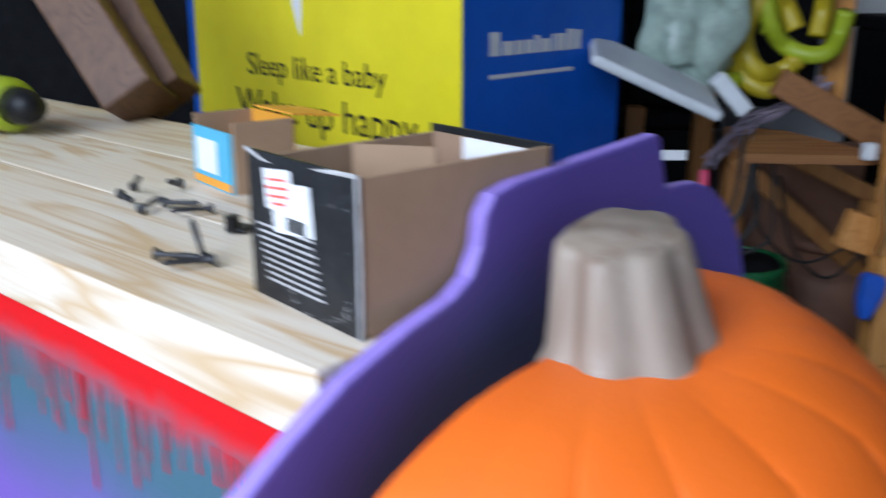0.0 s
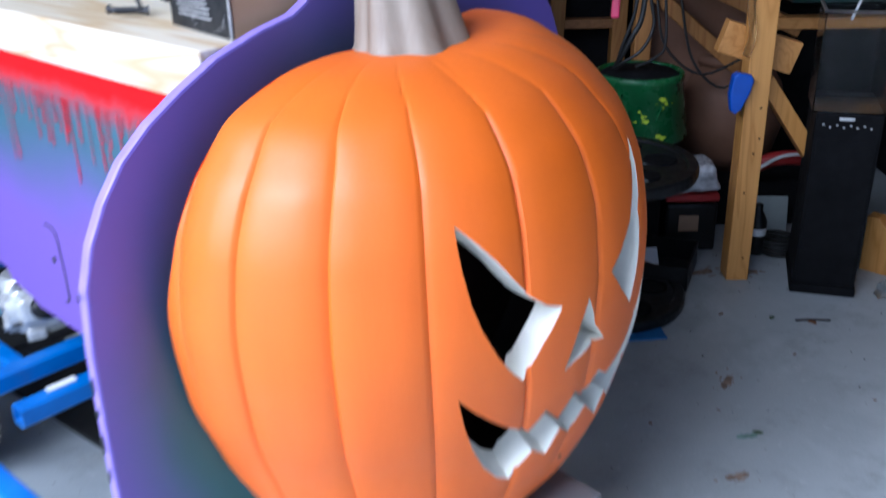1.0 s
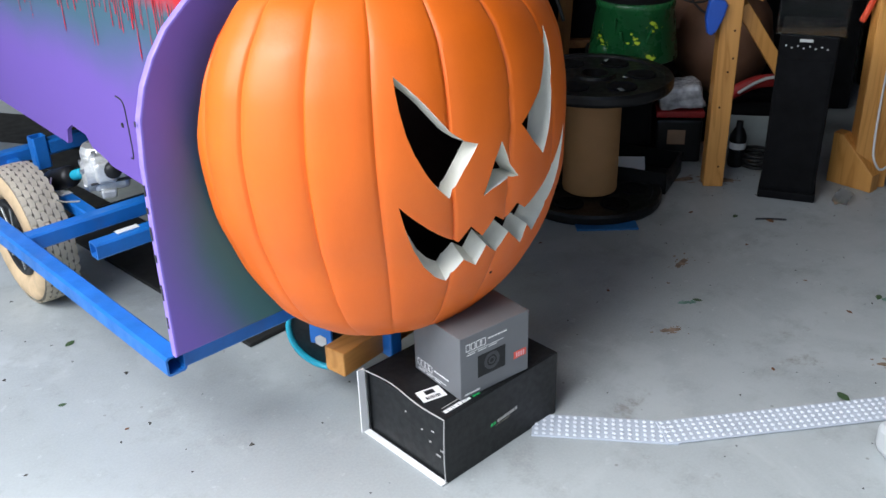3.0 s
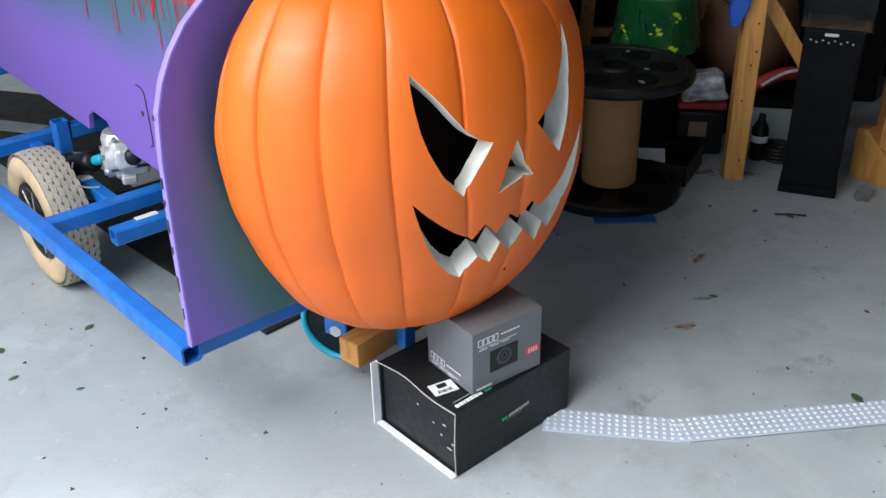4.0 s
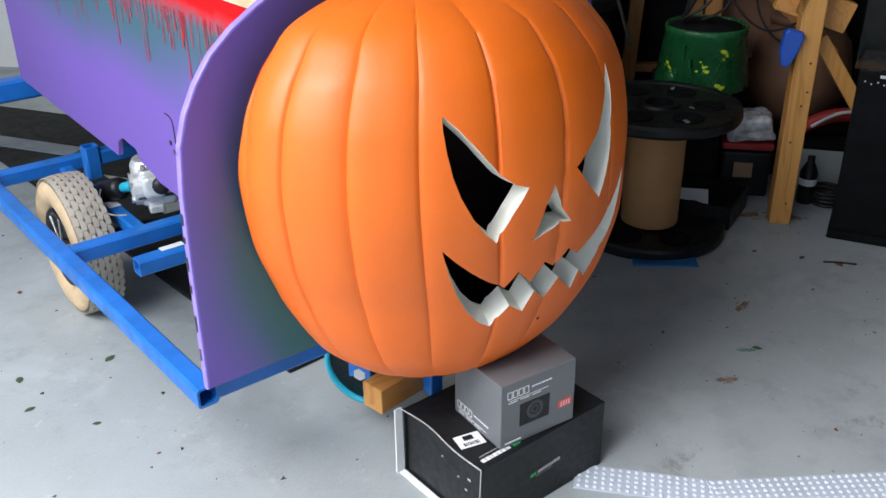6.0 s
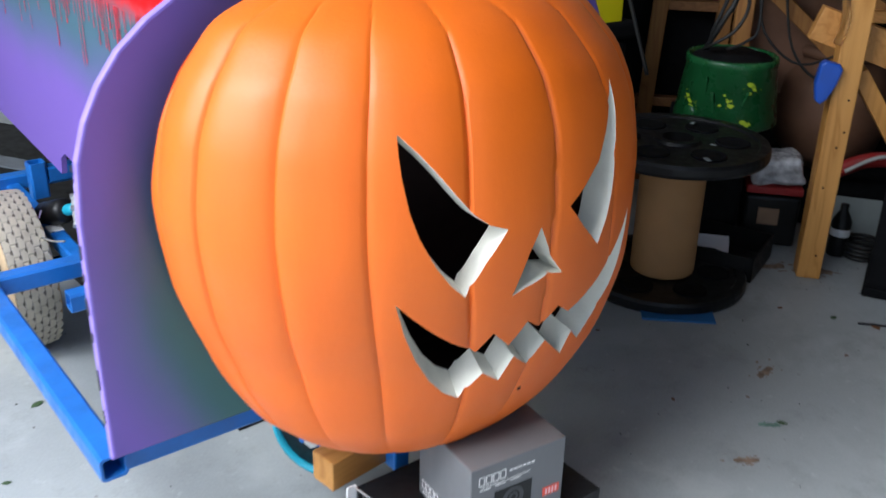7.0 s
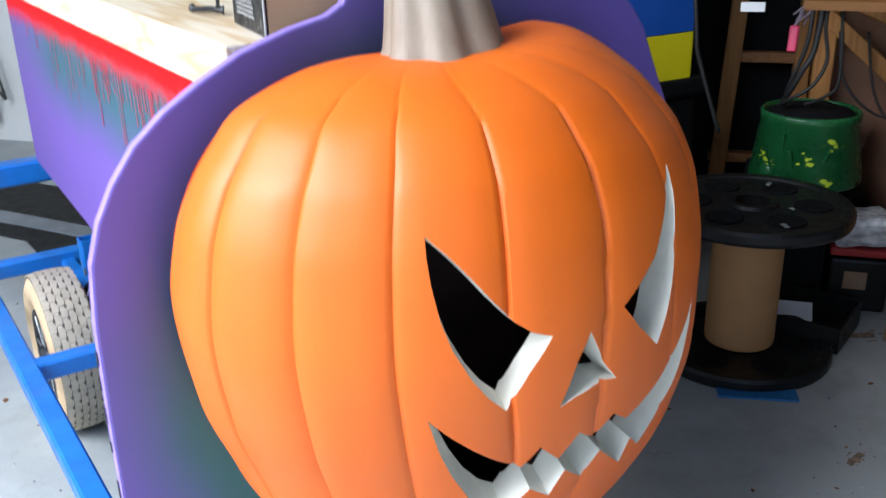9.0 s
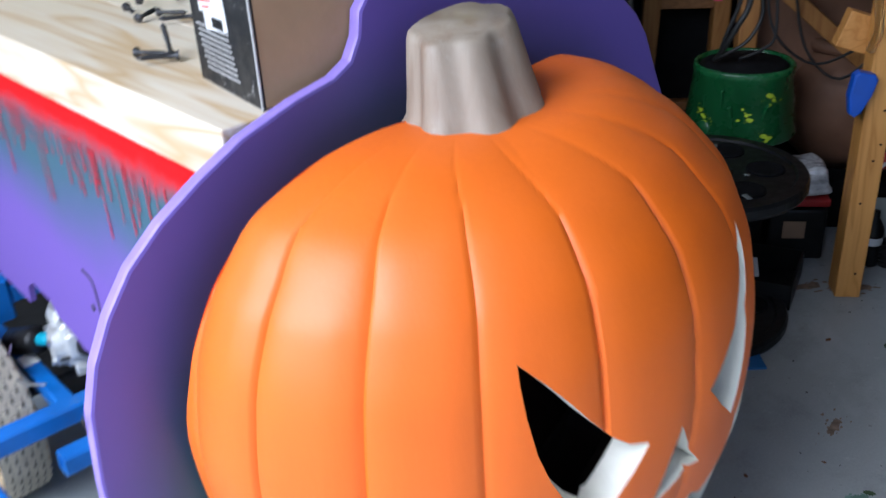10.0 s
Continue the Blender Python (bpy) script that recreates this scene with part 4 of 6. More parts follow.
def strip_run(a, b, width):
    d = (b - a).normalized()
    nrm = Vector((-d.y, d.x, 0))
    L = (b - a).length
    m = Matrix(((d.x, nrm.x, 0, a.x), (d.y, nrm.y, 0, a.y), (0, 0, 1, a.z), (0, 0, 0, 1)))
    part("strip_band", block((L, width, 0.003), (L / 2, 0, 0.0017), 0.0008, m), STRIP, strip)
    bm = bmesh.new()
    cols, rows = int(L / 0.0112), 5
    prof = [(0.0031, 0.0), (0.0029, 0.0012), (0.0019, 0.0019), (0.0005, 0.0021)]
    for i in range(cols):
        for j in range(rows):
            c = m @ Vector((0.007 + i * 0.0112, (j - 2) * 0.0102, 0.0032))
            rings = [[bm.verts.new(c + Vector((r * math.cos(k * math.pi / 4), r * math.sin(k * math.pi / 4), z))) for k in range(8)] for r, z in prof]
            for p, q in zip(rings, rings[1:]):
                for k in range(8):
                    bm.faces.new((p[k], p[(k + 1) % 8], q[(k + 1) % 8], q[k]))
            bm.faces.new(rings[-1])
    tagged(part("strip_studs", bm, STUDS_WHITE, strip, "", True), kind="stuff")


strip_run(SA + Vector((-0.012, 0.012, 0)), SB_ + Vector((0.010, -0.010, 0)), 0.052)
strip_run(SB_ + Vector((-0.008, 0.004, 0.0014)), SC_, 0.052)

# ---- on the cart's top ----
MK = face_frame((-0.020, 0.363, 0.6872), (-0.026, 0.248, 0.6872))
carton = thing("parts_carton", "open cardboard carton with a black printed end on the pine top", "carton", MK)
KW, KD, KH, TH = 0.115, 0.150, 0.092, 0.003
part("end_panel", joined(block((KW, TH, KH), (KW / 2, TH / 2, KH / 2), 0.0006)), SCUFFED, carton, "scuffed black printed end")
part("side_wall", block((TH, KD - 2 * TH, KH - 0.002), (KW - TH / 2, KD / 2, KH / 2), 0.0006), CARD, carton, "plain brown cardboard side")
part("side_wall", block((TH, KD - 2 * TH, KH - 0.006), (TH / 2, KD / 2, KH / 2 - 0.003), 0.0006), CARD, carton)
part("end_panel", block((KW, TH, KH), (KW / 2, KD - TH / 2, KH / 2), 0.0006), PRINT_BLACK, carton)
part("inner_lining", block((KW - 0.008, 0.001, KH - 0.01), (KW / 2, KD - TH - 0.0008, KH / 2)), CARD_IN, carton)
part("carton_bottom", block((KW - 0.008, KD - 0.008, 0.002), (KW / 2, KD / 2, 0.001)), CARD_IN, carton)
part("white_label", block((0.070, 0.0006, 0.042), (0.072, KD - TH - 0.0022, KH - 0.026)), PRINT_WHITE, carton, "white address label with red print")
part("printed_bar", block((0.030, 0.0005, 0.004), (0.078, KD - TH - 0.0028, KH - 0.020)), PRINT_RED, carton)
part("torn_edge", joined(tube([(0, 0, KH), (0.02, 0.001, KH - 0.005), (0.05, 0.002, KH - 0.006), (0.08, 0.001, KH - 0.002), (KW, 0, KH)], 0.0014, 6), tube([(KW, 0, 0), (KW + 0.0005, 0, KH / 2), (KW, 0, KH)], 0.0012, 6)), PAPER_EDGE, carton, "scuffed white edge")
part("flap", block((0.055, 0.002, 0.030), (0.040, KD * 0.55, KH - 0.018), 0, Matrix.Translation((0.04, KD * 0.55, KH)) @ Matrix.Rotation(radians(35), 4, "Z") @ Matrix.Translation((-0.04, -KD * 0.55, -KH))), CARD, carton)
lb = part("sticker", block((0.042, 0.0006, 0.030), (0, 0, 0), 0, Matrix.Translation((0.050, -0.0006, KH - 0.030)) @ Matrix.Rotation(radians(-6), 4, "Y")), PRINT_WHITE, carton, "white and pink shipping sticker")
part("sticker", block((0.030, 0.0006, 0.024), (0, 0, 0), 0, Matrix.Translation((0.037, -0.0012, KH - 0.020)) @ Matrix.Rotation(radians(-6), 4, "Y"), 1), PRINT_WHITE, carton)
for zz_, wd_ in ((0.014, 0.020), (0.019, 0.024), (0.024, 0.022), (0.0285, 0.014)):
    part("printed_bar", block((wd_, 0.0005, 0.0016), (0.037, -0.0018, KH - zz_), 0, Matrix.Translation((0.037, 0, KH - 0.02)) @ Matrix.Rotation(radians(-6), 4, "Y") @ Matrix.Translation((-0.037, 0, -KH + 0.02))), PRINT_RED, carton)
part("barcode_bars", joined(*[block((0.0013, 0.0005, 0.008), (0.046 + 0.0026 * k, -0.0013, KH - 0.039)) for k in range(8)]), PRINT_BLACK, carton)
for k in range(9):
    part("printed_bar", block((0.062 - 0.004 * (k % 2), 0.0005, 0.0014), (0.040 + 0.0012 * k, -0.0004, 0.047 - 0.0042 * k)), PAPER_EDGE, carton)

MS = Matrix.Translation((0.121, 0.682, 0.6872)) @ Matrix.Rotation(radians(-96), 4, "Z") @ Matrix.Diagonal((1.28, 1.15, 0.93, 1))
small = thing("small_carton", "small blue and white carton, open, on the pine top", "carton", MS)
part("printed_side", block((0.062, 0.003, 0.060), (0.031, 0.0, 0.030)), PRINT_SKY, small)
part("plain_side", block((0.003, 0.052, 0.070), (0.0635, 0.0275, 0.035)), CARD, small)
part("plain_side", block((0.003, 0.052, 0.070), (-0.0015, 0.0275, 0.035)), CARD, small)
part("printed_side", block((0.062, 0.003, 0.070), (0.031, 0.055, 0.035)), PRINT_ORANGE, small)
part("flap", block((0.060, 0.045, 0.002), (0.031, 0.078, 0.073), 0, Matrix.Translation((0, 0.056, 0.07)) @ Matrix.Rotation(radians(-8), 4, "X") @ Matrix.Translation((0, -0.056, -0.07))), PRINT_ORANGE, small)
part("printed_panel", block((0.034, 0.0006, 0.034), (0.024, -0.0020, 0.032)), PRINT_WHITE, small)
part("printed_bar", block((0.062, 0.0006, 0.008), (0.031, -0.0020, 0.006)), PRINT_ORANGE, small)


def screw(at, yaw, tilt, length=0.036):
    m = Matrix.Translation(at) @ Matrix.Rotation(radians(yaw), 4, "Z") @ Matrix.Rotation(radians(90 - tilt), 4, "Y")
    prof = [(0.0001, 0), (0.0048, 0), (0.0048, 0.0012), (0.0022, 0.004), (0.0020, 0.016)]
    h = 0.016
    while h < length - 0.004:
        prof += [(0.0026, h + 0.0012), (0.0018, h + 0.0024)]
        h += 0.0024
    prof += [(0.0003, length)]
    o = obj("wood_screw", lathe(prof, 10, m), DARK_STEEL, None, True)
    return tagged(o, "dark coarse-thread wood screw lying on the pine top", "screw", group="screws on the cart top")


for x, y, yaw, tilt in ((0.031, 0.659, -100, 2), (0.053, 0.678, -105, 26), (0.018, 0.594, 35, 3), (0.092, 0.664, -135, 14), (0.044, 0.604, -60, 2), (0.063, 0.556, 165, 3), (-0.035, 0.465, -62, 2), (-0.016, 0.432, 75, 38), (-0.012, 0.425, 160, 3)):
    screw((x, y, 0.6922), yaw, tilt)
brk = obj("small_bracket", joined(block((0.02, 0.014, 0.003), (0, 0, 0), 0.0008), lathe([(0.0001, 0), (0.006, 0), (0.006, 0.012), (0.0001, 0.013)], 12, Matrix.Translation((-0.008, 0.004, 0)))), BLACK)
brk.matrix_world = Matrix.Translation((0.052, 0.492, 0.6892)) @ Matrix.Rotation(radians(30), 4, "Z")
tagged(brk, "small black fitting beside the carton", "fitting")

# timber and drill at the far end of the top
for k, (a, b, wd) in enumerate((((0.258, 1.065, 0.712), (0.208, 1.31, 0.98), 0.10), ((0.306, 1.082, 0.713), (0.285, 1.36, 1.02), 0.075))):
    o = obj("timber_offcut", beam(a, b, wd, 0.075, 35, 0.004), wood("cedar_" + "ab"[k], (0.140, 0.070, 0.036), (0.085, 0.040, 0.020), (0.20, 0.035, 0.012), axis=2))
    tagged(o, "reddish knotty timber offcut leaning on the cart top", "timber", group="timber offcuts")
drill = thing("cordless_drill", "lime and grey cordless drill lying on the pine top", "drill", Matrix.Translation((0.090, 1.10, 0.687)) @ Matrix.Rotation(radians(8), 4, "Z"))
part("drill_body", lathe([(0.0001, 0), (0.030, 0.0), (0.034, 0.012), (0.034, 0.07), (0.028, 0.10), (0.0001, 0.102)], 24, Matrix.Translation((0, -0.03, 0.038)) @ Matrix.Rotation(radians(-90), 4, "X")), LIME, drill, "", True)
part("chuck", lathe([(0.0001, 0), (0.016, 0), (0.022, 0.02), (0.024, 0.045), (0.0001, 0.046)], 20, Matrix.Translation((0, -0.075, 0.038)) @ Matrix.Rotation(radians(-90), 4, "X")), BLACK, drill, "", True)
part("handle", block((0.10, 0.036, 0.034), (-0.06, 0.03, 0.03), 0.01), DARK_STEEL, drill)
part("battery", block((0.05, 0.07, 0.06), (-0.125, 0.03, 0.031), 0.006), BLACK, drill)

# ---- tall printed mattress carton ----
ME_ = Matrix.Translation((0.615, 0.815, 0.44)) @ Matrix.Rotation(radians(1.5), 4, "Z")
mattress = thing("mattress_carton", "tall yellow and blue printed mattress carton standing behind the cart", "carton", ME_)
part("yellow_face", block((0.004, 0.70, 1.0), (0.002, 0.35, 0.5), 0.001), PRINT_YELLOW, mattress)
part("blue_face", block((0.385, 0.004, 0.91), (0.1975, 0.002, 0.545)), PRINT_BLUE, mattress)
part("yellow_band", block((0.385, 0.004, 0.088), (0.1975, 0.002, 0.044)), PRINT_YELLOW, mattress)
part("carton_back", joined(block((0.004, 0.69, 1.0), (0.388, 0.35, 0.5)), block((0.38, 0.004, 1.0), (0.195, 0.698, 0.5)), block((0.38, 0.69, 0.004), (0.195, 0.35, 0.998)), block((0.38, 0.69, 0.004), (0.195, 0.35, 0.002))), PRINT_BLUE, mattress)
RT = Matrix.Rotation(radians(-90), 4, "Z") @ Matrix.Rotation(radians(90), 4, "X")
text_mesh("slogan", "Sleep like a baby", 0.056, Matrix.Translation((-0.0006, 0.530, 0.268)) @ RT, PRINT_BLACK, mattress)
text_mesh("slogan", "Wake up happy", 0.076, Matrix.Translation((-0.0006, 0.570, 0.190)) @ RT, PRINT_BLACK, mattress)
for x, wd, hh in ((0.060, 0.022, 0.034), (0.088, 0.026, 0.020), (0.118, 0.018, 0.020), (0.140, 0.018, 0.020), (0.162, 0.012, 0.026), (0.178, 0.022, 0.020), (0.204, 0.008, 0.026), (0.216, 0.022, 0.026), (0.242, 0.018, 0.032), (0.264, 0.014, 0.030)):
    part("printed_bar", block((wd, 0.0006, hh), (x + wd / 2, -0.0004, 0.325 + hh / 2)), WIRE_WHITE, mattress)
part("printed_bar", block((0.20, 0.0006, 0.006), (0.16, -0.0004, 0.295)), WIRE_WHITE, mattress)
part("torn_patch", slab([(0, 0), (0.012, -0.05), (0.03, -0.10), (0.036, -0.06), (0.04, -0.01), (0.028, 0.02), (0.01, 0.03)], 0.0008), PRINT_WHITE, mattress, "torn white patch").matrix_local = Matrix.Translation((-0.0008, 0.40, 0.44)) @ Matrix.Rotation(radians(-90), 4, "Z")
# black storage chest that carries it
chest = thing("storage_chest", "black plastic storage chest under the mattress carton", "chest", ME_)
part("chest_body", block((0.44, 0.74, 0.40), (0.20, 0.37, -0.24), 0.015), BLACK_MATT, chest)
part("chest_lid", block((0.46, 0.76, 0.036), (0.20, 0.37, -0.0185), 0.008), BLACK_MATT, chest)

bcart = thing("blue_carton", "narrow dark blue carton standing behind the yellow one", "carton", ME_ @ Matrix.Translation((0.06, 0.722, 0.0)))
part("carton_body", block((0.10, 0.040, 0.94), (0, 0, 0.47), 0.003), PRINT_BLUE, bcart)
part("carton_label", block((0.002, 0.03, 0.16), (-0.051, 0, 0.62)), WIRE_WHITE, bcart, "white printed label")

# ---- spool, pail and their stand ----
spool = thing("cable_spool", "black plastic cable spool with a brown cardboard core", "spool", Matrix.Translation((0.900, 0.537, 0)))


def flange(z, r):
    prof = [(0.03, z), (r, z), (r + 0.003, z + 0.006), (r + 0.003, z + 0.018), (r, z + 0.024), (0.9 * r, z + 0.024), (0.88 * r, z + 0.020), (0.045, z + 0.020), (0.042, z + 0.026), (0.03, z + 0.026)]
    return lathe(prof, 60, None, True)


lower = part("flange", flange(0.0, 0.158), BLACK, spool, "black ribbed plastic flange")
upper = part("flange", flange(0.262, 0.163), BLACK, spool, "black ribbed plastic flange")
for ob_, z in ((lower, 0.021), (upper, 0.283)):
    for k in range(6):
        a = k * math.pi / 3 + 0.3
        part("recess_ring", lathe([(0.0001, 0.0012), (0.021, 0.0016), (0.026, 0.0024), (0.028, 0.0040), (0.031, 0.0030), (0.032, 0.0)], 24, Matrix.Translation((0.098 * math.cos(a), 0.098 * math.sin(a), z - 0.001))), BLACK_MATT, ob_, "", True)
part("core", lathe([(0.060, 0.0245), (0.061, 0.03), (0.061, 0.256), (0.060, 0.2615)], 48), CARD_TUBE, spool, "brown cardboard core", True)
for a, rr, sz in ((0.5, 0.10, 0.012), (2.2, 0.12, 0.010), (4.3, 0.13, 0.014), (5.0, 0.07, 0.008)):
    o = obj("paper_scrap", block((sz * 1.3, sz * 0.6, 0.0015), (0, 0, 0), 0.0004), PALE)
    o.matrix_world = Matrix.Translation((0.900 + rr * math.cos(a), 0.537 + rr * math.sin(a), 0.2885)) @ Matrix.Rotation(a, 4, "Z")
    tagged(o, "small pale scrap lying on the spool", "scrap", group="scraps on the spool")
pad = obj("blue_pad", block((0.13, 0.10, 0.004), (0, 0, 0.002), 0.001), TAPE_BLUE)
pad.matrix_world = Matrix.Translation((0.83, 0.427, 0)) @ Matrix.Rotation(radians(-38), 4, "Z")
tagged(pad, "flat blue pad on the floor before the spool", "pad")

stand = obj("plastic_crate", block((0.16, 0.20, 0.246), (0, 0, 0.123), 0.01), BLACK_MATT)
stand.matrix_world = Matrix.Translation(rack(0.33, 1.34)) @ R45
tagged(stand, "black plastic crate in the shade under the green pail", "crate")
pail = thing("paint_pail", "green plastic pail with lime paint splashes on a crate", "pail", Matrix.Translation(rack(0.358, 1.31, 0.2465)))
part("pail_wall", lathe([(0.0001, 0.004), (0.103, 0.0), (0.106, 0.004), (0.0905, 0.120), (0.0925, 0.122), (0.0925, 0.134), (0.0895, 0.138), (0.0865, 0.136), (0.0860, 0.110), (0.099, 0.012), (0.0001, 0.011)], 56), GREEN, pail, "", True)
fill = bmesh.new()
bmesh.ops.create_icosphere(fill, subdivisions=4, radius=1)
for v in fill.verts:
    k = 1 + 0.22 * noise.noise(v.co * 3.1)
    v.co = Vector((v.co.x * 0.082, v.co.y * 0.082, 0.128 + v.co.z * 0.018 * k))
part("pail_filling", fill, BLACK_MATT, pail, "crumpled black sack stuffed into the pail", True)
rnd = random.Random(8)
bm = bmesh.new()
for k in range(46):
    near_, high_ = ((2.95, 0.056), (3.12, 0.050), (3.88, 0.060), (4.30, 0.092), (4.40, 0.085), (4.25, 0.016))[k % 6]
    a, z = near_ + rnd.gauss(0, 0.09), min(0.118, max(0.012, high_ + rnd.gauss(0, 0.007)))
    rr = 0.1065 - (z / 0.12) * 0.0155 + 0.0006
    c = Vector((rr * math.cos(a), rr * math.sin(a), z))
    tx, tz = Vector((-math.sin(a), math.cos(a), 0)), Vector((0, 0, 1))
    sz = rnd.choice((0.001, 0.0014, 0.002, 0.0035, 0.006)) * rnd.uniform(0.8, 1.3)
    vs = [bm.verts.new(c + (tx * math.cos(q * math.pi / 4) * rnd.uniform(0.6, 1.2) + tz * math.sin(q * math.pi / 4) * rnd.uniform(0.4, 1.0)) * sz) for q in range(8)]
    bm.faces.new(vs)
tagged(part("paint_splashes", bm, SPLASH, pail), kind="stuff")
for ang, z0, z1, lean, wd in ((-2.90, 0.052, 0.108, 3, 0.0045), (-2.68, 0.012, 0.080, -9, 0.0075), (-3.28, 0.062, 0.090, 4, 0.0035), (-2.10, 0.036, 0.085, 16, 0.003)):
    rr = 0.1055 - 0.0155 * (z0 + z1) / 0.24
    fin = block((wd, 0.008, z1 - z0), (0, 0, 0), 0.0015, Matrix.Rotation(radians(lean), 4, "Y"))
    bmesh.ops.transform(fin, matrix=Matrix.Translation((rr * math.cos(ang), rr * math.sin(ang), (z0 + z1) / 2)) @ Matrix.Rotation(ang + math.pi / 2, 4, "Z") @ Matrix.Rotation(radians(7), 4, "X"), verts=fin.verts)
    part("fin", fin, GREEN, pail)
boss = lathe([(0.0001, 0.004), (0.013, 0.0035), (0.016, 0.0), (0.0165, -0.004)], 24)
bmesh.ops.transform(boss, matrix=Matrix.Translation((0.102 * math.cos(-3.20), 0.102 * math.sin(-3.20), 0.028)) @ Matrix.Rotation(-3.20, 4, "Z") @ Matrix.Rotation(radians(83), 4, "Y"), verts=boss.verts)
part("boss", boss, GREEN, pail, "", True)

# ---- timber rack ----
timber = thing("timber_rack", "rough timber rack of sawn studs and braces", "rack")


def stud(name, a, b, wd, th, spin=0.0, mat=None):
    a, b = rack(*a), rack(*b)
    return part(name, beam(a, b, wd, th, spin), mat or STUD, timber)


def upright(s, n, z0, z1, ws, wn, ds=0.0, dn=0.0, mat=None):
    """A stud standing on the garage's axes; ds and dn are its lean."""
    sh = Matrix(((1, 0, ds / (z1 - z0), 0), (0, 1, dn / (z1 - z0), 0), (0, 0, 1, 0), (0, 0, 0, 1)))
    bm = block((ws, wn, z1 - z0), (0, 0, (z1 - z0) / 2), 0.002)
    bmesh.ops.transform(bm, matrix=Matrix.Translation(rack(s, n, z0)) @ R45 @ sh, verts=bm.verts)
    return part("post", bm, mat or STUD, timber)


def level(s0, s1, n, z, hn, hz, dz=0.0, dn=0.0, mat=None):
    """A stud along the rack from s0 to s1."""
    L = s1 - s0
    sh = Matrix(((1, 0, 0, 0), (dn / L, 1, 0, 0), (dz / L, 0, 1, 0), (0, 0, 0, 1)))
    bm = block((L, hn, hz), (L / 2, 0, 0), 0.002)
    bmesh.ops.transform(bm, matrix=Matrix.Translation(rack(s0, n, z)) @ R45 @ sh, verts=bm.verts)
    return part("rail", bm, mat or STUD_FLAT, timber)


upright(0.541, 1.112, 0.0, 1.6, 0.044, 0.030 + 0.020)
upright(0.885, 1.125, 0.0, 1.6, 0.075, 0.05, -0.02)
upright(0.52, 1.37, 0.645, 1.6, 0.036, 0.04)
# rear members take the darker wood copy, shade painted in
upright(0.38, 1.44, 0.0, 0.60, 0.036, 0.05, mat=SHADED_STUD)
upright(0.185, 1.60, 0.0, 0.62, 0.036, 0.05, 0.03, mat=SHADED_STUD)
upright(0.345, 1.60, 0.0, 1.2, 0.034, 0.05, 0.02, mat=SHADED_STUD)
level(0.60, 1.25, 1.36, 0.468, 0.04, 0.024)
level(0.20, 0.36, 1.60, 0.43, 0.03, 0.022, mat=SHADED_STUD_FLAT)
level(0.17, 0.36, 1.60, 0.20, 0.03, 0.022, mat=SHADED_STUD_FLAT)
part("shelf", block((0.68, 0.28, 0.018), (0, 0, 0), 0.002, Matrix.Translation(rack(0.96, 1.32, 0.588)) @ R45), BROWN, timber, "dusty dark shelf board")
shelf_back = part("back_panel", block((0.26, 0.008, 0.30), (0, 0, 0), 0.002, Matrix.Translation(rack(0.51, 1.47, 0.42)) @ R45), BROWN, timber, "reddish brown hardboard")
# corner block, diagonal braces, loose boards
part("corner_block", block((0.15, 0.03, 0.062), (0, 0, 0), 0.002, Matrix.Translation(rack(0.552, 1.155, 0.462)) @ R45 @ Matrix.Rotation(radians(18), 4, "Y")), STUD_FLAT, timber)
stud("brace", (0.57, 1.16, 0.40), (0.70, 1.16, 0.215), 0.05, 0.03, 0)
stud("brace", (0.37, 1.42, 0.55), (0.66, 1.42, 0.30), 0.05, 0.03, 0, SHADED_STUD)
stud("brace", (0.42, 1.40, 0.58), (0.70, 1.38, 0.45), 0.05, 0.03, 0, SHADED_STUD)
gusset = part("gusset", slab([(0, 0), (0.105, 0), (0.105, 0.040), (0.022, 0.118), (0, 0.118)], 0.035, 0.002), STUD, timber)
gusset.matrix_world = face_frame((1.372, 0.235, 0), (1.376, 0.129, 0))
shelf_board = part("shelf_board", slab([(0.0, 0.0), (0.20, -0.008), (0.22, 0.0), (0.10, 0.10), (0.05, 0.115)], 0.016), SHADED_STUD_FLAT, timber)
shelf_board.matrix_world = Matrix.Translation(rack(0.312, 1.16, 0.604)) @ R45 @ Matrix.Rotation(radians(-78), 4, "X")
part("loose_board", block((0.21, 0.03, 0.045), (0, 0, 0), 0.002, Matrix.Translation(rack(0.47, 1.23, 0.662)) @ R45 @ Matrix.Rotation(radians(28), 4, "Y")), SHADED_STUD_FLAT, timber)
for z, s in ((0.36, 0.550), (0.19, 0.536), (0.27, 0.545), (0.05, 0.548), (0.30, 0.553)):
    part("nail_hole", lathe([(0.0001, 0), (0.0022, 0), (0.0022, 0.001), (0.0001, 0.001)], 8, Matrix.Translation(rack(s, 1.0865, z)) @ R45 @ Matrix.Rotation(radians(90), 4, "X")), BLACK_MATT, timber)
clip = obj("blue_clip", slab([(-0.019, 0.030), (-0.012, 0.037), (0.014, 0.036), (0.021, 0.028), (0.020, 0.004), (0.012, -0.030), (0.004, -0.040), (-0.006, -0.036), (-0.017, -0.006)], 0.022, 0.004), BLUE_PLASTIC)
clip.matrix_world = Matrix.Translation(rack(0.503, 1.072, 0.392)) @ R45 @ Matrix.Rotation(radians(10), 4, "Y")
tagged(clip, "blue plastic clip fixed to the timber post", "clip")
cap = obj("pale_clamp", block((0.022, 0.02, 0.028), (0, 0, 0), 0.005), WHITE)
cap.matrix_world = Matrix.Translation(rack(0.500, 1.14, 0.612)) @ R45
tagged(cap, "small pale plastic clamp on the rack", "clamp")
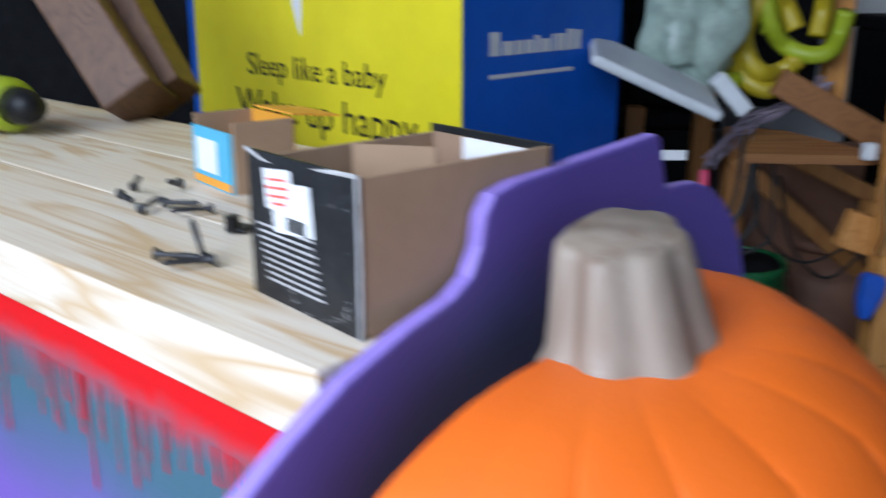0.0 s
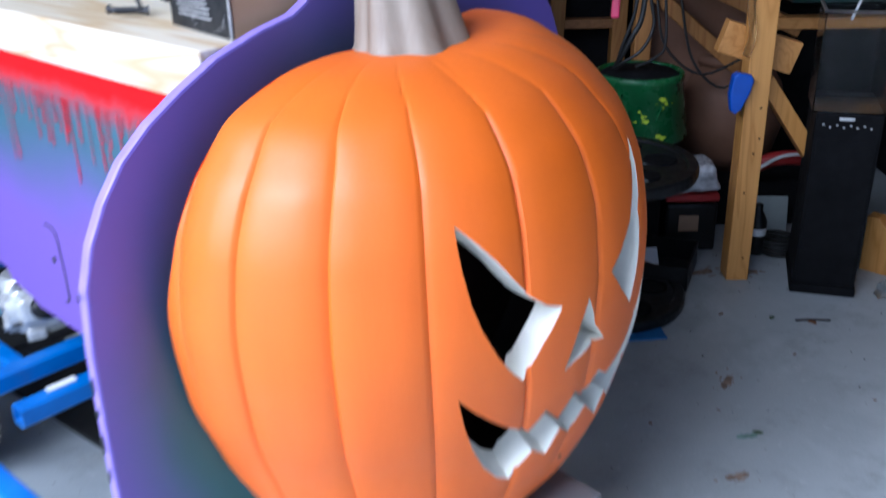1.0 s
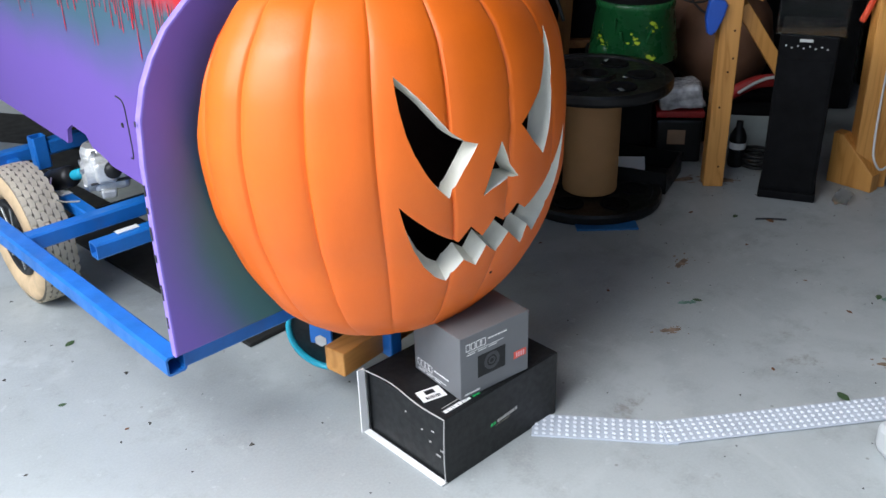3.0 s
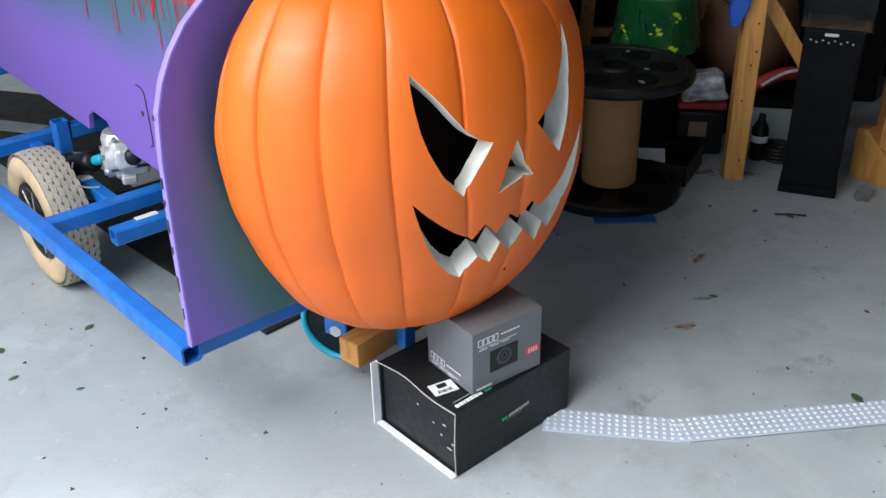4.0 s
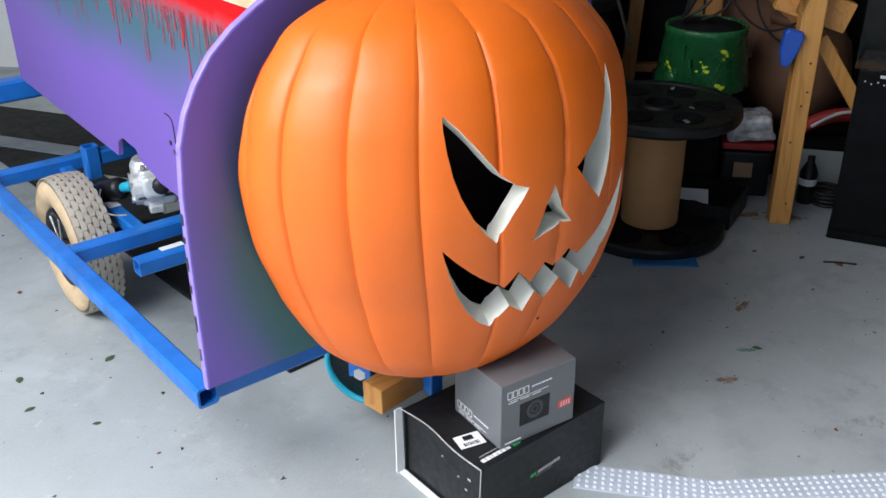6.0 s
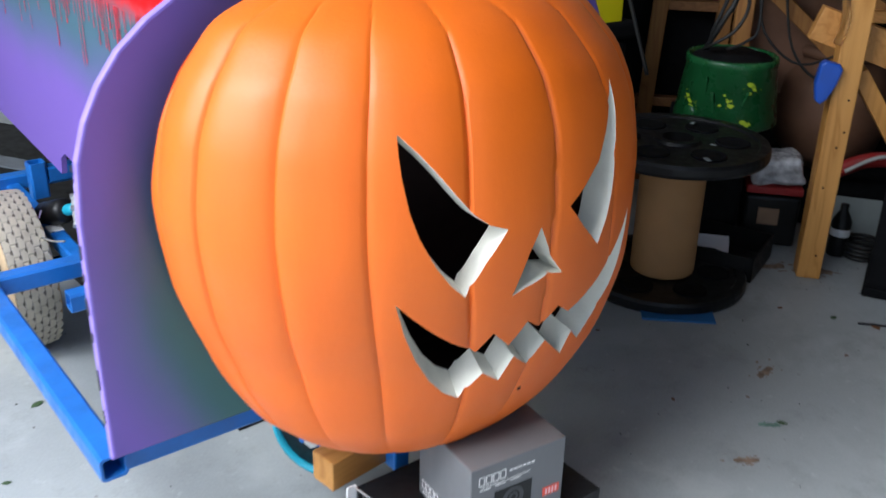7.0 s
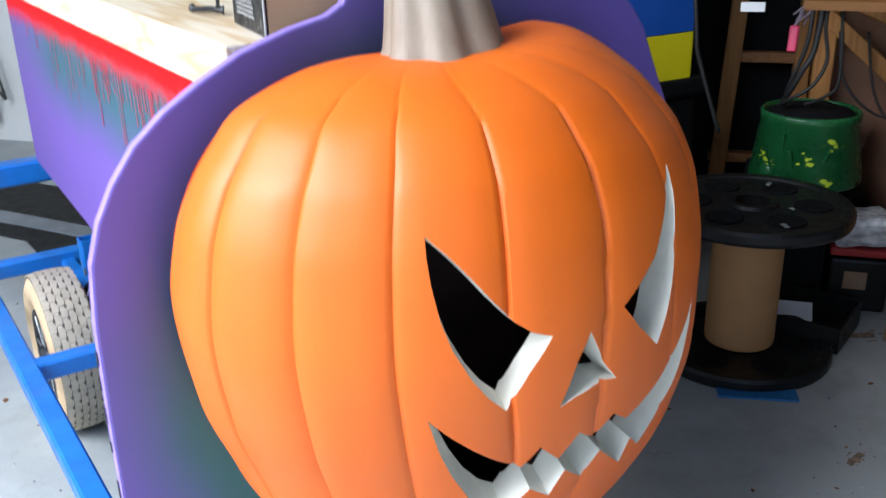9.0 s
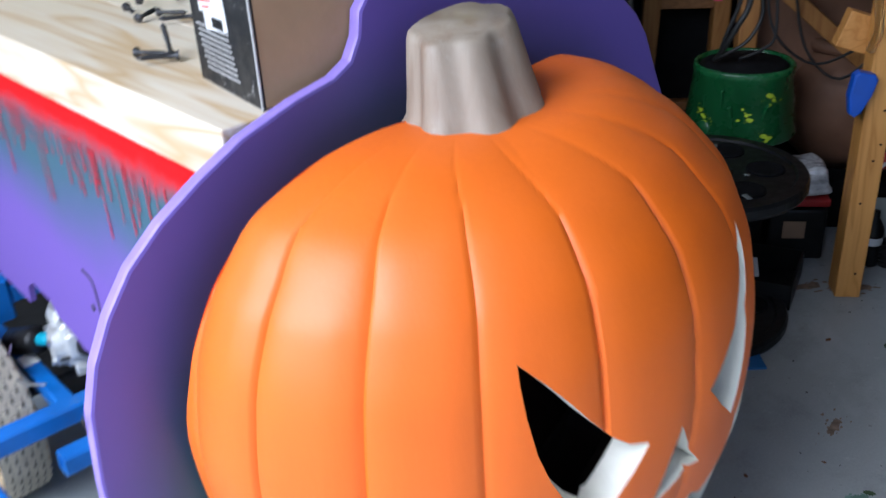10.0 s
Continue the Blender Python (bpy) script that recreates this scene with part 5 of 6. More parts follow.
film = obj("plastic_wrap", tube([rack(0.512, 1.088, 0.46), rack(0.518, 1.082, 0.50), rack(0.510, 1.083, 0.56), rack(0.520, 1.080, 0.62), rack(0.512, 1.084, 0.70)], 0.007, 6), HAZY, None, True)
tagged(film, "crumpled clear plastic film stuck to the post", "film")

# ---- black tower with a clear bin ----
MT = face_frame((1.179, 0.284, 0), (1.236, 0.186, 0))
LEANT = Matrix(((1, 0, 0, 0), (0, 1, -0.07, 0), (0, 0, 1, 0), (0, 0, 0, 1)))
tower = thing("black_tower", "tall black appliance tower with a row of buttons", "appliance", MT)
TW, TD, TH_ = 0.114, 0.17, 0.372


def leaned(bm):
    bmesh.ops.transform(bm, matrix=LEANT, verts=bm.verts)
    return bm


part("tower_body", leaned(block((TW, TD, TH_ - 0.02), (TW / 2, TD / 2, TH_ / 2 + 0.01), 0.004)), BLACK_MATT, tower)
part("tower_plinth", leaned(block((TW + 0.006, TD + 0.006, 0.02), (TW / 2, TD / 2, 0.010), 0.003)), BLACK_MATT, tower)
part("front_grille", leaned(block((TW - 0.012, 0.003, TH_ - 0.08), (TW / 2, -0.001, TH_ / 2 - 0.01), 0.001)), BLACK_MATT, tower)
for k in range(8):
    part("button", leaned(block((0.0036, 0.003, 0.0026), (0.014 + 0.0115 * k, -0.001, TH_ - 0.022 - 0.004 * (k % 2)), 0.0008)), WIRE_WHITE, tower)
part("logo_plate", leaned(block((0.026, 0.003, 0.006), (0.052, -0.001, TH_ - 0.010), 0.001)), WIRE_WHITE, tower)
bin_ = thing("clear_bin", "clear plastic bin standing on the black tower", "bin", MT)
bw = []
for sx, sy, cx_, cy_ in ((0.002, 0.12, 0.0, 0.06), (0.002, 0.12, 0.132, 0.06), (0.13, 0.002, 0.066, 0.0), (0.13, 0.002, 0.066, 0.12)):
    bw.append(block((sx, sy, 0.18), (cx_ - 0.008, cy_ - 0.005, TH_ + 0.092)))
bw.append(block((0.13, 0.118, 0.002), (0.058, 0.055, TH_ + 0.003)))
for pane in bw:
    part("bin_wall", leaned(pane), CLEAR, bin_).visible_shadow = False
part("bin_rim", leaned(joined(block((0.14, 0.004, 0.005), (0.058, -0.006, TH_ + 0.182)), block((0.004, 0.125, 0.005), (-0.009, 0.055, TH_ + 0.182)), block((0.004, 0.125, 0.005), (0.125, 0.055, TH_ + 0.182)))), HAZY, bin_)

# ---- dim clutter round the rack ----


def lump(seed, size, rough=0.25, sub=3):
    """An uneven rounded body."""
    bm = bmesh.new()
    bmesh.ops.create_icosphere(bm, subdivisions=sub, radius=1)
    for v in bm.verts:
        k = 1 + rough * noise.noise(v.co * 1.7 + Vector((seed, 2 * seed, 0)))
        v.co = Vector((v.co.x * size[0] * k, v.co.y * size[1] * k, v.co.z * size[2] * k))
    return bm


pot = thing("brown_pot", "large round brown pot behind the rack", "pot", Matrix.Translation(rack(0.60, 1.50, 0.11)))
part("pot_body", lathe([(0.0001, 0), (0.06, 0.0), (0.11, 0.05), (0.128, 0.12), (0.115, 0.20), (0.085, 0.245), (0.0001, 0.246)], 40), BROWN, pot, "", True)
part("pot_rim", lathe([(0.070, 0.2465), (0.090, 0.248), (0.093, 0.262), (0.086, 0.272), (0.070, 0.270)], 40, None, True), BROWN, pot, "", True)
pstand = obj("low_box", block((0.34, 0.24, 0.108), (0, 0, 0.054), 0.004), BLACK_MATT)
pstand.matrix_world = Matrix.Translation(rack(0.62, 1.50)) @ R45
tagged(pstand, "low dark box under the brown pot", "box")
tub = thing("plastic_tub", "clear lidded plastic tub with a red band", "tub", Matrix.Translation(rack(0.475, 1.285, 0.0)) @ R45)
part("tub_body", block((0.110, 0.10, 0.108), (0, 0, 0.0545), 0.006), BLACK, tub)
part("tub_band", block((0.114, 0.104, 0.016), (0, 0, 0.122), 0.004), DULL_RED, tub)
lid_ = block((0.104, 0.094, 0.056), (0, 0, 0), 0.010)
bmesh.ops.transform(lid_, matrix=Matrix(((1, 0, -0.25, 0), (0, 1, 0, 0), (0.10, 0, 1, 0.160), (0, 0, 0, 1))), verts=lid_.verts)
bmesh.ops.subdivide_edges(lid_, edges=lid_.edges[:], cuts=2, use_grid_fill=True)
for v in lid_.verts:
    v.co += 0.006 * noise.noise_vector(v.co * 38)
part("tub_wrap", lid_, TUB_WRAP, tub, "crumpled cloudy plastic lid")
part("tub_label", block((0.042, 0.002, 0.036), (-0.006, -0.052, 0.066)), CARD_IN, tub)
tray = obj("black_tray", joined(block((0.20, 0.15, 0.004), (0, 0, 0.002)), block((0.20, 0.004, 0.05), (0, -0.073, 0.025)), block((0.20, 0.004, 0.05), (0, 0.073, 0.025)), block((0.004, 0.15, 0.05), (-0.098, 0, 0.025)), block((0.004, 0.15, 0.05), (0.098, 0, 0.025))), BLACK)
tray.matrix_world = Matrix.Translation(rack(0.36, 1.14, 0)) @ R45 @ Matrix.Rotation(radians(-20), 4, "Z")
tagged(tray, "black plastic tray on the floor by the spool", "tray")
card = obj("printed_leaflet", block((0.07, 0.04, 0.002), (0, 0, 0)), PRINT_WHITE)
card.matrix_world = Matrix.Translation(rack(0.355, 1.145, 0.03)) @ R45 @ Matrix.Rotation(radians(35), 4, "X")
tagged(card, "white printed leaflet leaning in the tray", "leaflet")
bottle = thing("spray_bottle", "black bottle with a white label band on the floor", "bottle", Matrix.Translation((1.300, 0.432, 0)))
part("bottle_body", lathe([(0.0001, 0), (0.018, 0), (0.0195, 0.003), (0.0195, 0.075), (0.012, 0.092), (0.008, 0.098), (0.008, 0.112), (0.0001, 0.113)], 28), BLACK, bottle, "", True)
part("bottle_label", lathe([(0.0198, 0.045), (0.0200, 0.046), (0.0200, 0.060), (0.0198, 0.061)], 28, None, True), PRINT_WHITE, bottle, "", True)
reel = obj("cable_coil", joined(*[lathe([(0.036 + 0.004 * math.cos(q * math.pi / 3), 0.006 + 0.009 * k + 0.004 * math.sin(q * math.pi / 3)) for q in range(6)], 30, None, True) for k in range(4)]), WIRE_BLACK, None, True)
reel.matrix_world = Matrix.Translation((1.335, 0.40, 0))
tagged(reel, "coil of black cable on the floor behind the post", "cable")
dish = obj("pale_tray", block((0.11, 0.006, 0.085), (0, 0, 0.043), 0.002), PALE)
dish.matrix_world = Matrix.Translation((1.405, 0.475, 0.0)) @ Matrix.Rotation(radians(-50), 4, "Z") @ Matrix.Rotation(radians(-14), 4, "X")
tagged(dish, "pale plastic tray leaning in the shade", "tray")
redc = obj("red_hose", tube([rack(0.60, 1.36, 0.13), rack(0.66, 1.34, 0.17), rack(0.72, 1.34, 0.175), rack(0.78, 1.36, 0.15), rack(0.84, 1.38, 0.11)], 0.016, 10), DULL_RED, None, True)
tagged(redc, "red hose lying behind the rack post", "hose")
hose_w = obj("white_hose", tube([rack(0.62, 1.32, 0.15), rack(0.68, 1.31, 0.19), rack(0.75, 1.30, 0.195)], 0.004, 8), WIRE_WHITE, None, True)
tagged(hose_w, "thin white hose over the red hose", "hose")
cabl = obj("white_cable", tube([(1.412, 0.165, 0.62), (1.418, 0.168, 0.50), (1.388, 0.150, 0.33), (1.398, 0.155, 0.22), (1.372, 0.14, 0.13), (1.362, 0.128, 0.085), (1.385, 0.115, 0.06), (1.425, 0.10, 0.11), (1.437, 0.10, 0.17), (1.430, 0.11, 0.23)], 0.0026, 8), WIRE_WHITE, None, True)
tagged(cabl, "white cable looped down the timber post", "cable")
cabb = obj("black_cable", tube([(1.425, 0.150, 0.60), (1.42, 0.135, 0.42), (1.400, 0.125, 0.30), (1.408, 0.12, 0.20), (1.400, 0.115, 0.09)], 0.0024, 8), WIRE_BLACK, None, True)
tagged(cabb, "black cable hanging down the timber post", "cable")
cable_hang = obj("pale_strap", tube([rack(0.79, 1.16, 0.80), rack(0.772, 1.17, 0.73), rack(0.768, 1.17, 0.68), rack(0.762, 1.18, 0.60), rack(0.738, 1.20, 0.50)], 0.0028, 6), WIRE_WHITE, None, True)
tagged(cable_hang, "pale strap hanging in the rack", "strap")
strap = obj("red_strap", tube([rack(0.92, 1.14, 0.92), rack(0.905, 1.13, 0.72), rack(0.87, 1.12, 0.55), rack(0.835, 1.125, 0.42), rack(0.82, 1.13, 0.37)], 0.007, 6), STRAP_RED, None, True)
tagged(strap, "orange-red strap hanging beside the post", "strap")
pinkc = thing("pink_plug", "bright pink plug on a pale twisted cord", "plug")
part("plug_body", beam((1.216, 0.77, 0.475), (1.228, 0.778, 0.525), 0.018, 0.014, 0, 0.004), PINK, pinkc)
part("twisted_cord", tube([(1.228, 0.778, 0.525), (1.24, 0.76, 0.565), (1.235, 0.70, 0.615), (1.25, 0.62, 0.66), (1.27, 0.58, 0.70)], 0.0035, 8), CORD, pinkc, "", True)
rnd = random.Random(31)
for k in range(7):
    way = [Vector(p) + Vector([rnd.uniform(-0.014, 0.014) for _ in range(3)]) for p in ((1.232, 0.772, 0.54), (1.238, 0.74, 0.585), (1.236, 0.70, 0.618), (1.243, 0.66, 0.64), (1.25, 0.62, 0.662), (1.262, 0.60, 0.685), (1.27, 0.58, 0.71))]
    part("loose_strand", tube(way, 0.0022, 6, 5), CORD, pinkc, "", True)
slab_w = obj("white_tray", block((0.225, 0.15, 0.018), (0, 0, 0), 0.006), WHITE)
slab_w.matrix_world = Matrix.Translation(rack(0.17, 1.215, 0.722)) @ R45 @ Matrix.Rotation(radians(24), 4, "Y") @ Matrix.Rotation(radians(12), 4, "X")
tagged(slab_w, "white plastic tray tilted on the clutter", "tray")
bar_w = obj("white_block", block((0.075, 0.032, 0.026), (0, 0, 0), 0.003), WHITE)
bar_w.matrix_world = Matrix.Translation(rack(0.29, 1.19, 0.695)) @ R45 @ Matrix.Rotation(radians(48), 4, "Y")
tagged(bar_w, "white plastic block on the clutter", "block")
tagx = obj("white_tag", block((0.044, 0.003, 0.018), (0, 0, 0), 0.001), PRINT_WHITE)
tagx.matrix_world = Matrix.Translation(rack(0.232, 1.30, 0.575)) @ R45
tagged(tagx, "small white tag in the shade", "tag")
bag = obj("plastic_bag", lump(3, (0.08, 0.05, 0.11), 0.5, 5), BAG_GREEN, None, True)
bag.matrix_world = Matrix.Translation(rack(0.25, 1.30, 0.80)) @ R45
tagged(bag, "crumpled pale plastic bag in the heap", "bag")
for k, (s, z, mm, rx) in enumerate(((0.335, 0.79, LIME, 10), (0.375, 0.775, YELLOW, -14), (0.41, 0.80, YELLOW, 22), (0.44, 0.83, LIME, -30))):
    o = obj("hose_loop", tube([Vector((0.05 * math.cos(a * math.pi / 6) * (1 + 0.1 * k), 0.012 * math.sin(a * 2), 0.09 * math.sin(a * math.pi / 6))) for a in range(12)], 0.016, 10), mm, None, True)
    o.matrix_world = Matrix.Translation(rack(s, 1.32, z)) @ R45 @ Matrix.Rotation(radians(rx), 4, "Y")
    tagged(o, "yellow-green plastic hose loop hanging in the heap", "hose", group="hose loops")
bluecap = obj("blue_scrap", lump(9, (0.015, 0.013, 0.028), 0.9, 3), TAPE_BLUE)
bluecap.matrix_world = Matrix.Translation((0.222, 0.318, 0.713))
tagged(bluecap, "crumpled blue wrapper on the pine top", "wrapper")
heap = thing("dark_box", "tall dark lidded box standing against the back wall", "box", Matrix.Translation(rack(0.16, 1.82)) @ R45)
part("box_body", block((0.485, 0.325, 0.564), (0, 0, 0.282), 0.015), BLACK_MATT, heap)
part("box_lid", block((0.5, 0.34, 0.035), (0, 0, 0.5825), 0.008), BLACK_MATT, heap)
for k, (s, n, z0, w_, d_, h_, mm) in enumerate(((0.75, 1.80, 0, 0.50, 0.3, 0.44, BLACK_MATT), (1.35, 1.75, 0, 0.55, 0.35, 0.9, BLACK_MATT), (0.95, 1.82, 0.441, 0.35, 0.25, 0.35, BLACK_MATT), (0.42, 1.84, 0.601, 0.42, 0.24, 0.5, BLACK_MATT), (1.40, 1.20, 0, 0.5, 0.4, 0.22, BLACK_MATT), (1.02, 1.40, 0.597, 0.3, 0.16, 0.07, DARK_STEEL))):
    o = thing("storage_box", "dark storage box standing in the shade", "box", Matrix.Translation(rack(s, n, z0)) @ R45, "dark boxes at the back")
    part("box_body", block((w_ - 0.012, d_ - 0.012, h_ - 0.031), (0, 0, (h_ - 0.031) / 2), 0.008), mm, o)
    part("box_lid", block((w_, d_, 0.03), (0, 0, h_ - 0.015), 0.006), mm, o)
cabinet = thing("dark_cabinet", "tall black cabinet against the back wall", "cabinet", Matrix.Translation(rack(-0.78, 1.80)) @ R45)
part("cabinet_body", block((1.05, 0.36, 1.5), (0, 0, 0.75), 0.006), BLACK_MATT, cabinet)
for k in (-1, 1):
    part("cabinet_door", block((0.515, 0.018, 1.44), (0.262 * k, -0.190, 0.75), 0.004), BLACK_MATT, cabinet)
for k, (s, n, z, sz, mm, lab_) in enumerate(((0.80, 1.30, 0.640, (0.045, 0.04, 0.045), BLACK, "black lumpy bag on the rack shelf"), (0.74, 1.36, 0.655, (0.05, 0.04, 0.06), PURPLE_CLOTH, "dusky bundle of cloth on the rack shelf"), (0.90, 1.38, 0.648, (0.06, 0.04, 0.055), BROWN, "brown bundle on the rack shelf"))):
    o = obj("shelf_bag", lump(12 + 3 * k, sz, 0.35, 4), mm, None, True)
    o.matrix_world = Matrix.Translation(rack(s, n, z)) @ R45
    tagged(o, lab_, "bundle", group="bundles on the shelf")
greentop = obj("dark_green_case", block((0.20, 0.10, 0.045), (0, 0, 0), 0.006), DARK_GREEN)
greentop.matrix_world = Matrix.Translation(rack(0.72, 1.25, 0.556)) @ R45
tagged(greentop, "dark green plastic case hung under the shelf", "case")
for k in range(2):
    pts_ = [rack(0.40 + 0.05 * k, 1.39, 0.52), rack(0.42 + 0.06 * k, 1.37, 0.42 - 0.03 * k), rack(0.50 + 0.05 * k, 1.36, 0.36 - 0.03 * k), rack(0.60 + 0.03 * k, 1.37, 0.40)]
    o = obj("black_cable", tube(pts_, 0.003, 6, 5), WIRE_BLACK, None, True)
    tagged(o, "black cable looped behind the timber braces", "cable", group="cables behind the braces")

for way, rad in (([rack(0.359, 1.24, 0.62), rack(0.359, 1.24, 0.547), rack(0.368, 1.24, 0.489), rack(0.348, 1.24, 0.442), rack(0.315, 1.25, 0.415), rack(0.295, 1.27, 0.398)], 0.0035), ([rack(0.352, 1.24, 0.60), rack(0.344, 1.24, 0.507), rack(0.328, 1.24, 0.470), rack(0.313, 1.25, 0.433), rack(0.300, 1.27, 0.400)], 0.0055), ([rack(0.380, 1.23, 0.60), rack(0.392, 1.23, 0.46), rack(0.375, 1.24, 0.425), rack(0.340, 1.26, 0.402)], 0.003), ([rack(0.335, 1.25, 0.62), rack(0.332, 1.25, 0.52), rack(0.310, 1.26, 0.44), rack(0.305, 1.28, 0.396)], 0.004)):
    o = obj("black_cable", tube(way, rad, 8, 6), WIRE_BLACK, None, True)
    tagged(o, "black cable hanging down into the green pail", "cable", group="cables over the pail")
dark_strap = obj("dark_strap", tube([rack(0.128, 1.24, 0.60), rack(0.136, 1.24, 0.527), rack(0.140, 1.24, 0.497), rack(0.166, 1.24, 0.417), rack(0.190, 1.24, 0.345)], 0.0045, 6), WIRE_BLACK, None, True)
tagged(dark_strap, "dark glossy strap hanging behind the pumpkin", "strap")

# ---- far left: floor mats, cable on the wall ----
track = obj("rubber_track", block((0.15, 2.0, 0.008), (0, 0, 0.004), 0.002), RUBBER)
track.matrix_world = Matrix.Translation((-0.055, 1.48, 0)) @ Matrix.Rotation(radians(8), 4, "Z")
tagged(track, "dark rubber track strip on the floor under the cart", "track")
for k, (s, n, w_, l_, mm, lab_) in enumerate(((-1.45, 1.42, 0.22, 0.9, RUBBER, "dark rubber mat"), (-1.62, 1.30, 0.06, 0.8, MAT_GREY, "grey plastic plank"), (-1.28, 1.22, 0.14, 0.8, RUBBER, "dark rubber mat"))):
    o = obj("floor_mat", block((w_, l_, 0.006), (0, 0, 0.003 + 0.0065 * (k == 1)), 0.001), mm)
    o.matrix_world = Matrix.Translation(rack(s, n)) @ Matrix.Rotation(radians(35), 4, "Z")
    tagged(o, lab_ + " lying on the floor behind the cart", "mat", group="mats behind the cart")
lead = thing("hanging_lead", "tangled black power lead hanging on the white wall", "cable")
WL = Vector((-0.175, 2.94, 0))
part("lead_cord", joined(*[tube([WL + SDIR * (-0.03 + dx) + Vector((0, 0, 0.62)), WL + SDIR * (-0.05 + dx) + Vector((0, 0, 0.32)), WL + SDIR * (-0.02 + 2 * dx) + Vector((0, 0, 0.16)), WL + SDIR * (0.02 + dx) + Vector((0, 0, 0.24)), WL + SDIR * (0.01) + Vector((0, 0, 0.60))], 0.005, 6) for dx in (-0.03, 0.0, 0.025, 0.05)]), WIRE_BLACK, lead)
part("plug", block((0.05, 0.03, 0.06), (0, 0, 0), 0.008, Matrix.Translation(WL + Vector((0, 0, 0.105))) @ R45), BLACK, lead)

# ---- litter on the floor ----


def leaf(at, yaw, size, mm, label):
    bm = bmesh.new()
    n = 10
    spine = [bm.verts.new((size * (k / n - 0.5), 0, 0.12 * size * math.sin(k / n * math.pi))) for k in range(n + 1)]
    for sgn in (1, -1):
        rim = [bm.verts.new((size * (k / n - 0.5) + 0.02 * size, sgn * 0.26 * size * math.sin(k / n * math.pi) ** 0.8 * (1 + 0.15 * (k % 2)), 0.03 * size)) for k in range(1, n)]
        for k in range(n):
            vs = [spine[k], spine[k + 1]]
            if k + 1 < n:
                vs.append(rim[k])
            if k > 0:
                vs.append(rim[k - 1])
            bm.faces.new(vs if sgn > 0 else vs[::-1])
    o = obj("leaf", bm, mm, None, True)
    o.matrix_world = Matrix.Translation((at[0], at[1], at[2] if len(at) > 2 else 0.0006)) @ Matrix.Rotation(radians(yaw), 4, "Z")
    return tagged(o, label, "leaf", group="leaves on the floor")


for x, y, yaw, sz in ((-0.222, 0.699, 30, 0.022), (-0.364, 0.720, 80, 0.02), (-0.369, 0.625, 10, 0.018), (-0.293, 0.528, -20, 0.014), (1.054, 0.255, 15, 0.018), (0.704, 0.085, 120, 0.018)):
    leaf((x, y), yaw, sz, LEAF, "small green leaf on the concrete floor")
leaf((0.625, -0.245, 0.0058), 70, 0.026, LEAF, "small green leaf on the studded strip")
rnd = random.Random(21)
for x, y, sz in ((0.61, 0.215, 0.010), (1.09, 0.195, 0.026), (0.617, -0.13, 0.010), (0.654, 0.44, 0.010), (0.869, -0.115, 0.013), (0.913, -0.001, 0.008), (0.715, 0.160, 0.008), (0.958, 0.159, 0.010), (-0.238, 0.403, 0.008), (-0.296, 1.034, 0.016), (1.00, 0.33, 0.014)):
    leaf((x, y), rnd.uniform(0, 360), sz, DRY_LEAF, "dry brown leaf scrap on the concrete floor")


def smear(x, y, size, yaw, mm, label, bits=26):
    """A thin trodden smear: one ragged patch with crumbs strewn round it."""
    bm = bmesh.new()
    c, s = math.cos(radians(yaw)), math.sin(radians(yaw))
    for k in range(bits):
        far = 0.0 if k < 3 else abs(rnd.gauss(0, 0.55)) + 0.3
        a = rnd.uniform(0, 2 * math.pi)
        u, v = size * far * math.cos(a) + (k < 3) * size * 0.3 * (k - 1), 0.5 * size * far * math.sin(a)
        r = size * (0.34 if k < 3 else rnd.uniform(0.03, 0.12))
        vs = [bm.verts.new((x + c * (u + r * math.cos(q * 0.7) * rnd.uniform(0.7, 1.3)) - s * (v + 0.6 * r * math.sin(q * 0.7) * rnd.uniform(0.6, 1.3)), y + s * (u + r * math.cos(q * 0.7)) + c * (v + 0.6 * r * math.sin(q * 0.7) * rnd.uniform(0.6, 1.3)), 0.0003 + 0.00004 * k)) for q in range(9)]
        bm.faces.new(vs)
    o = obj("dirt_smear", bm, mm)
    return tagged(o, label, "smear", group="smears on the floor", kind="stuff")


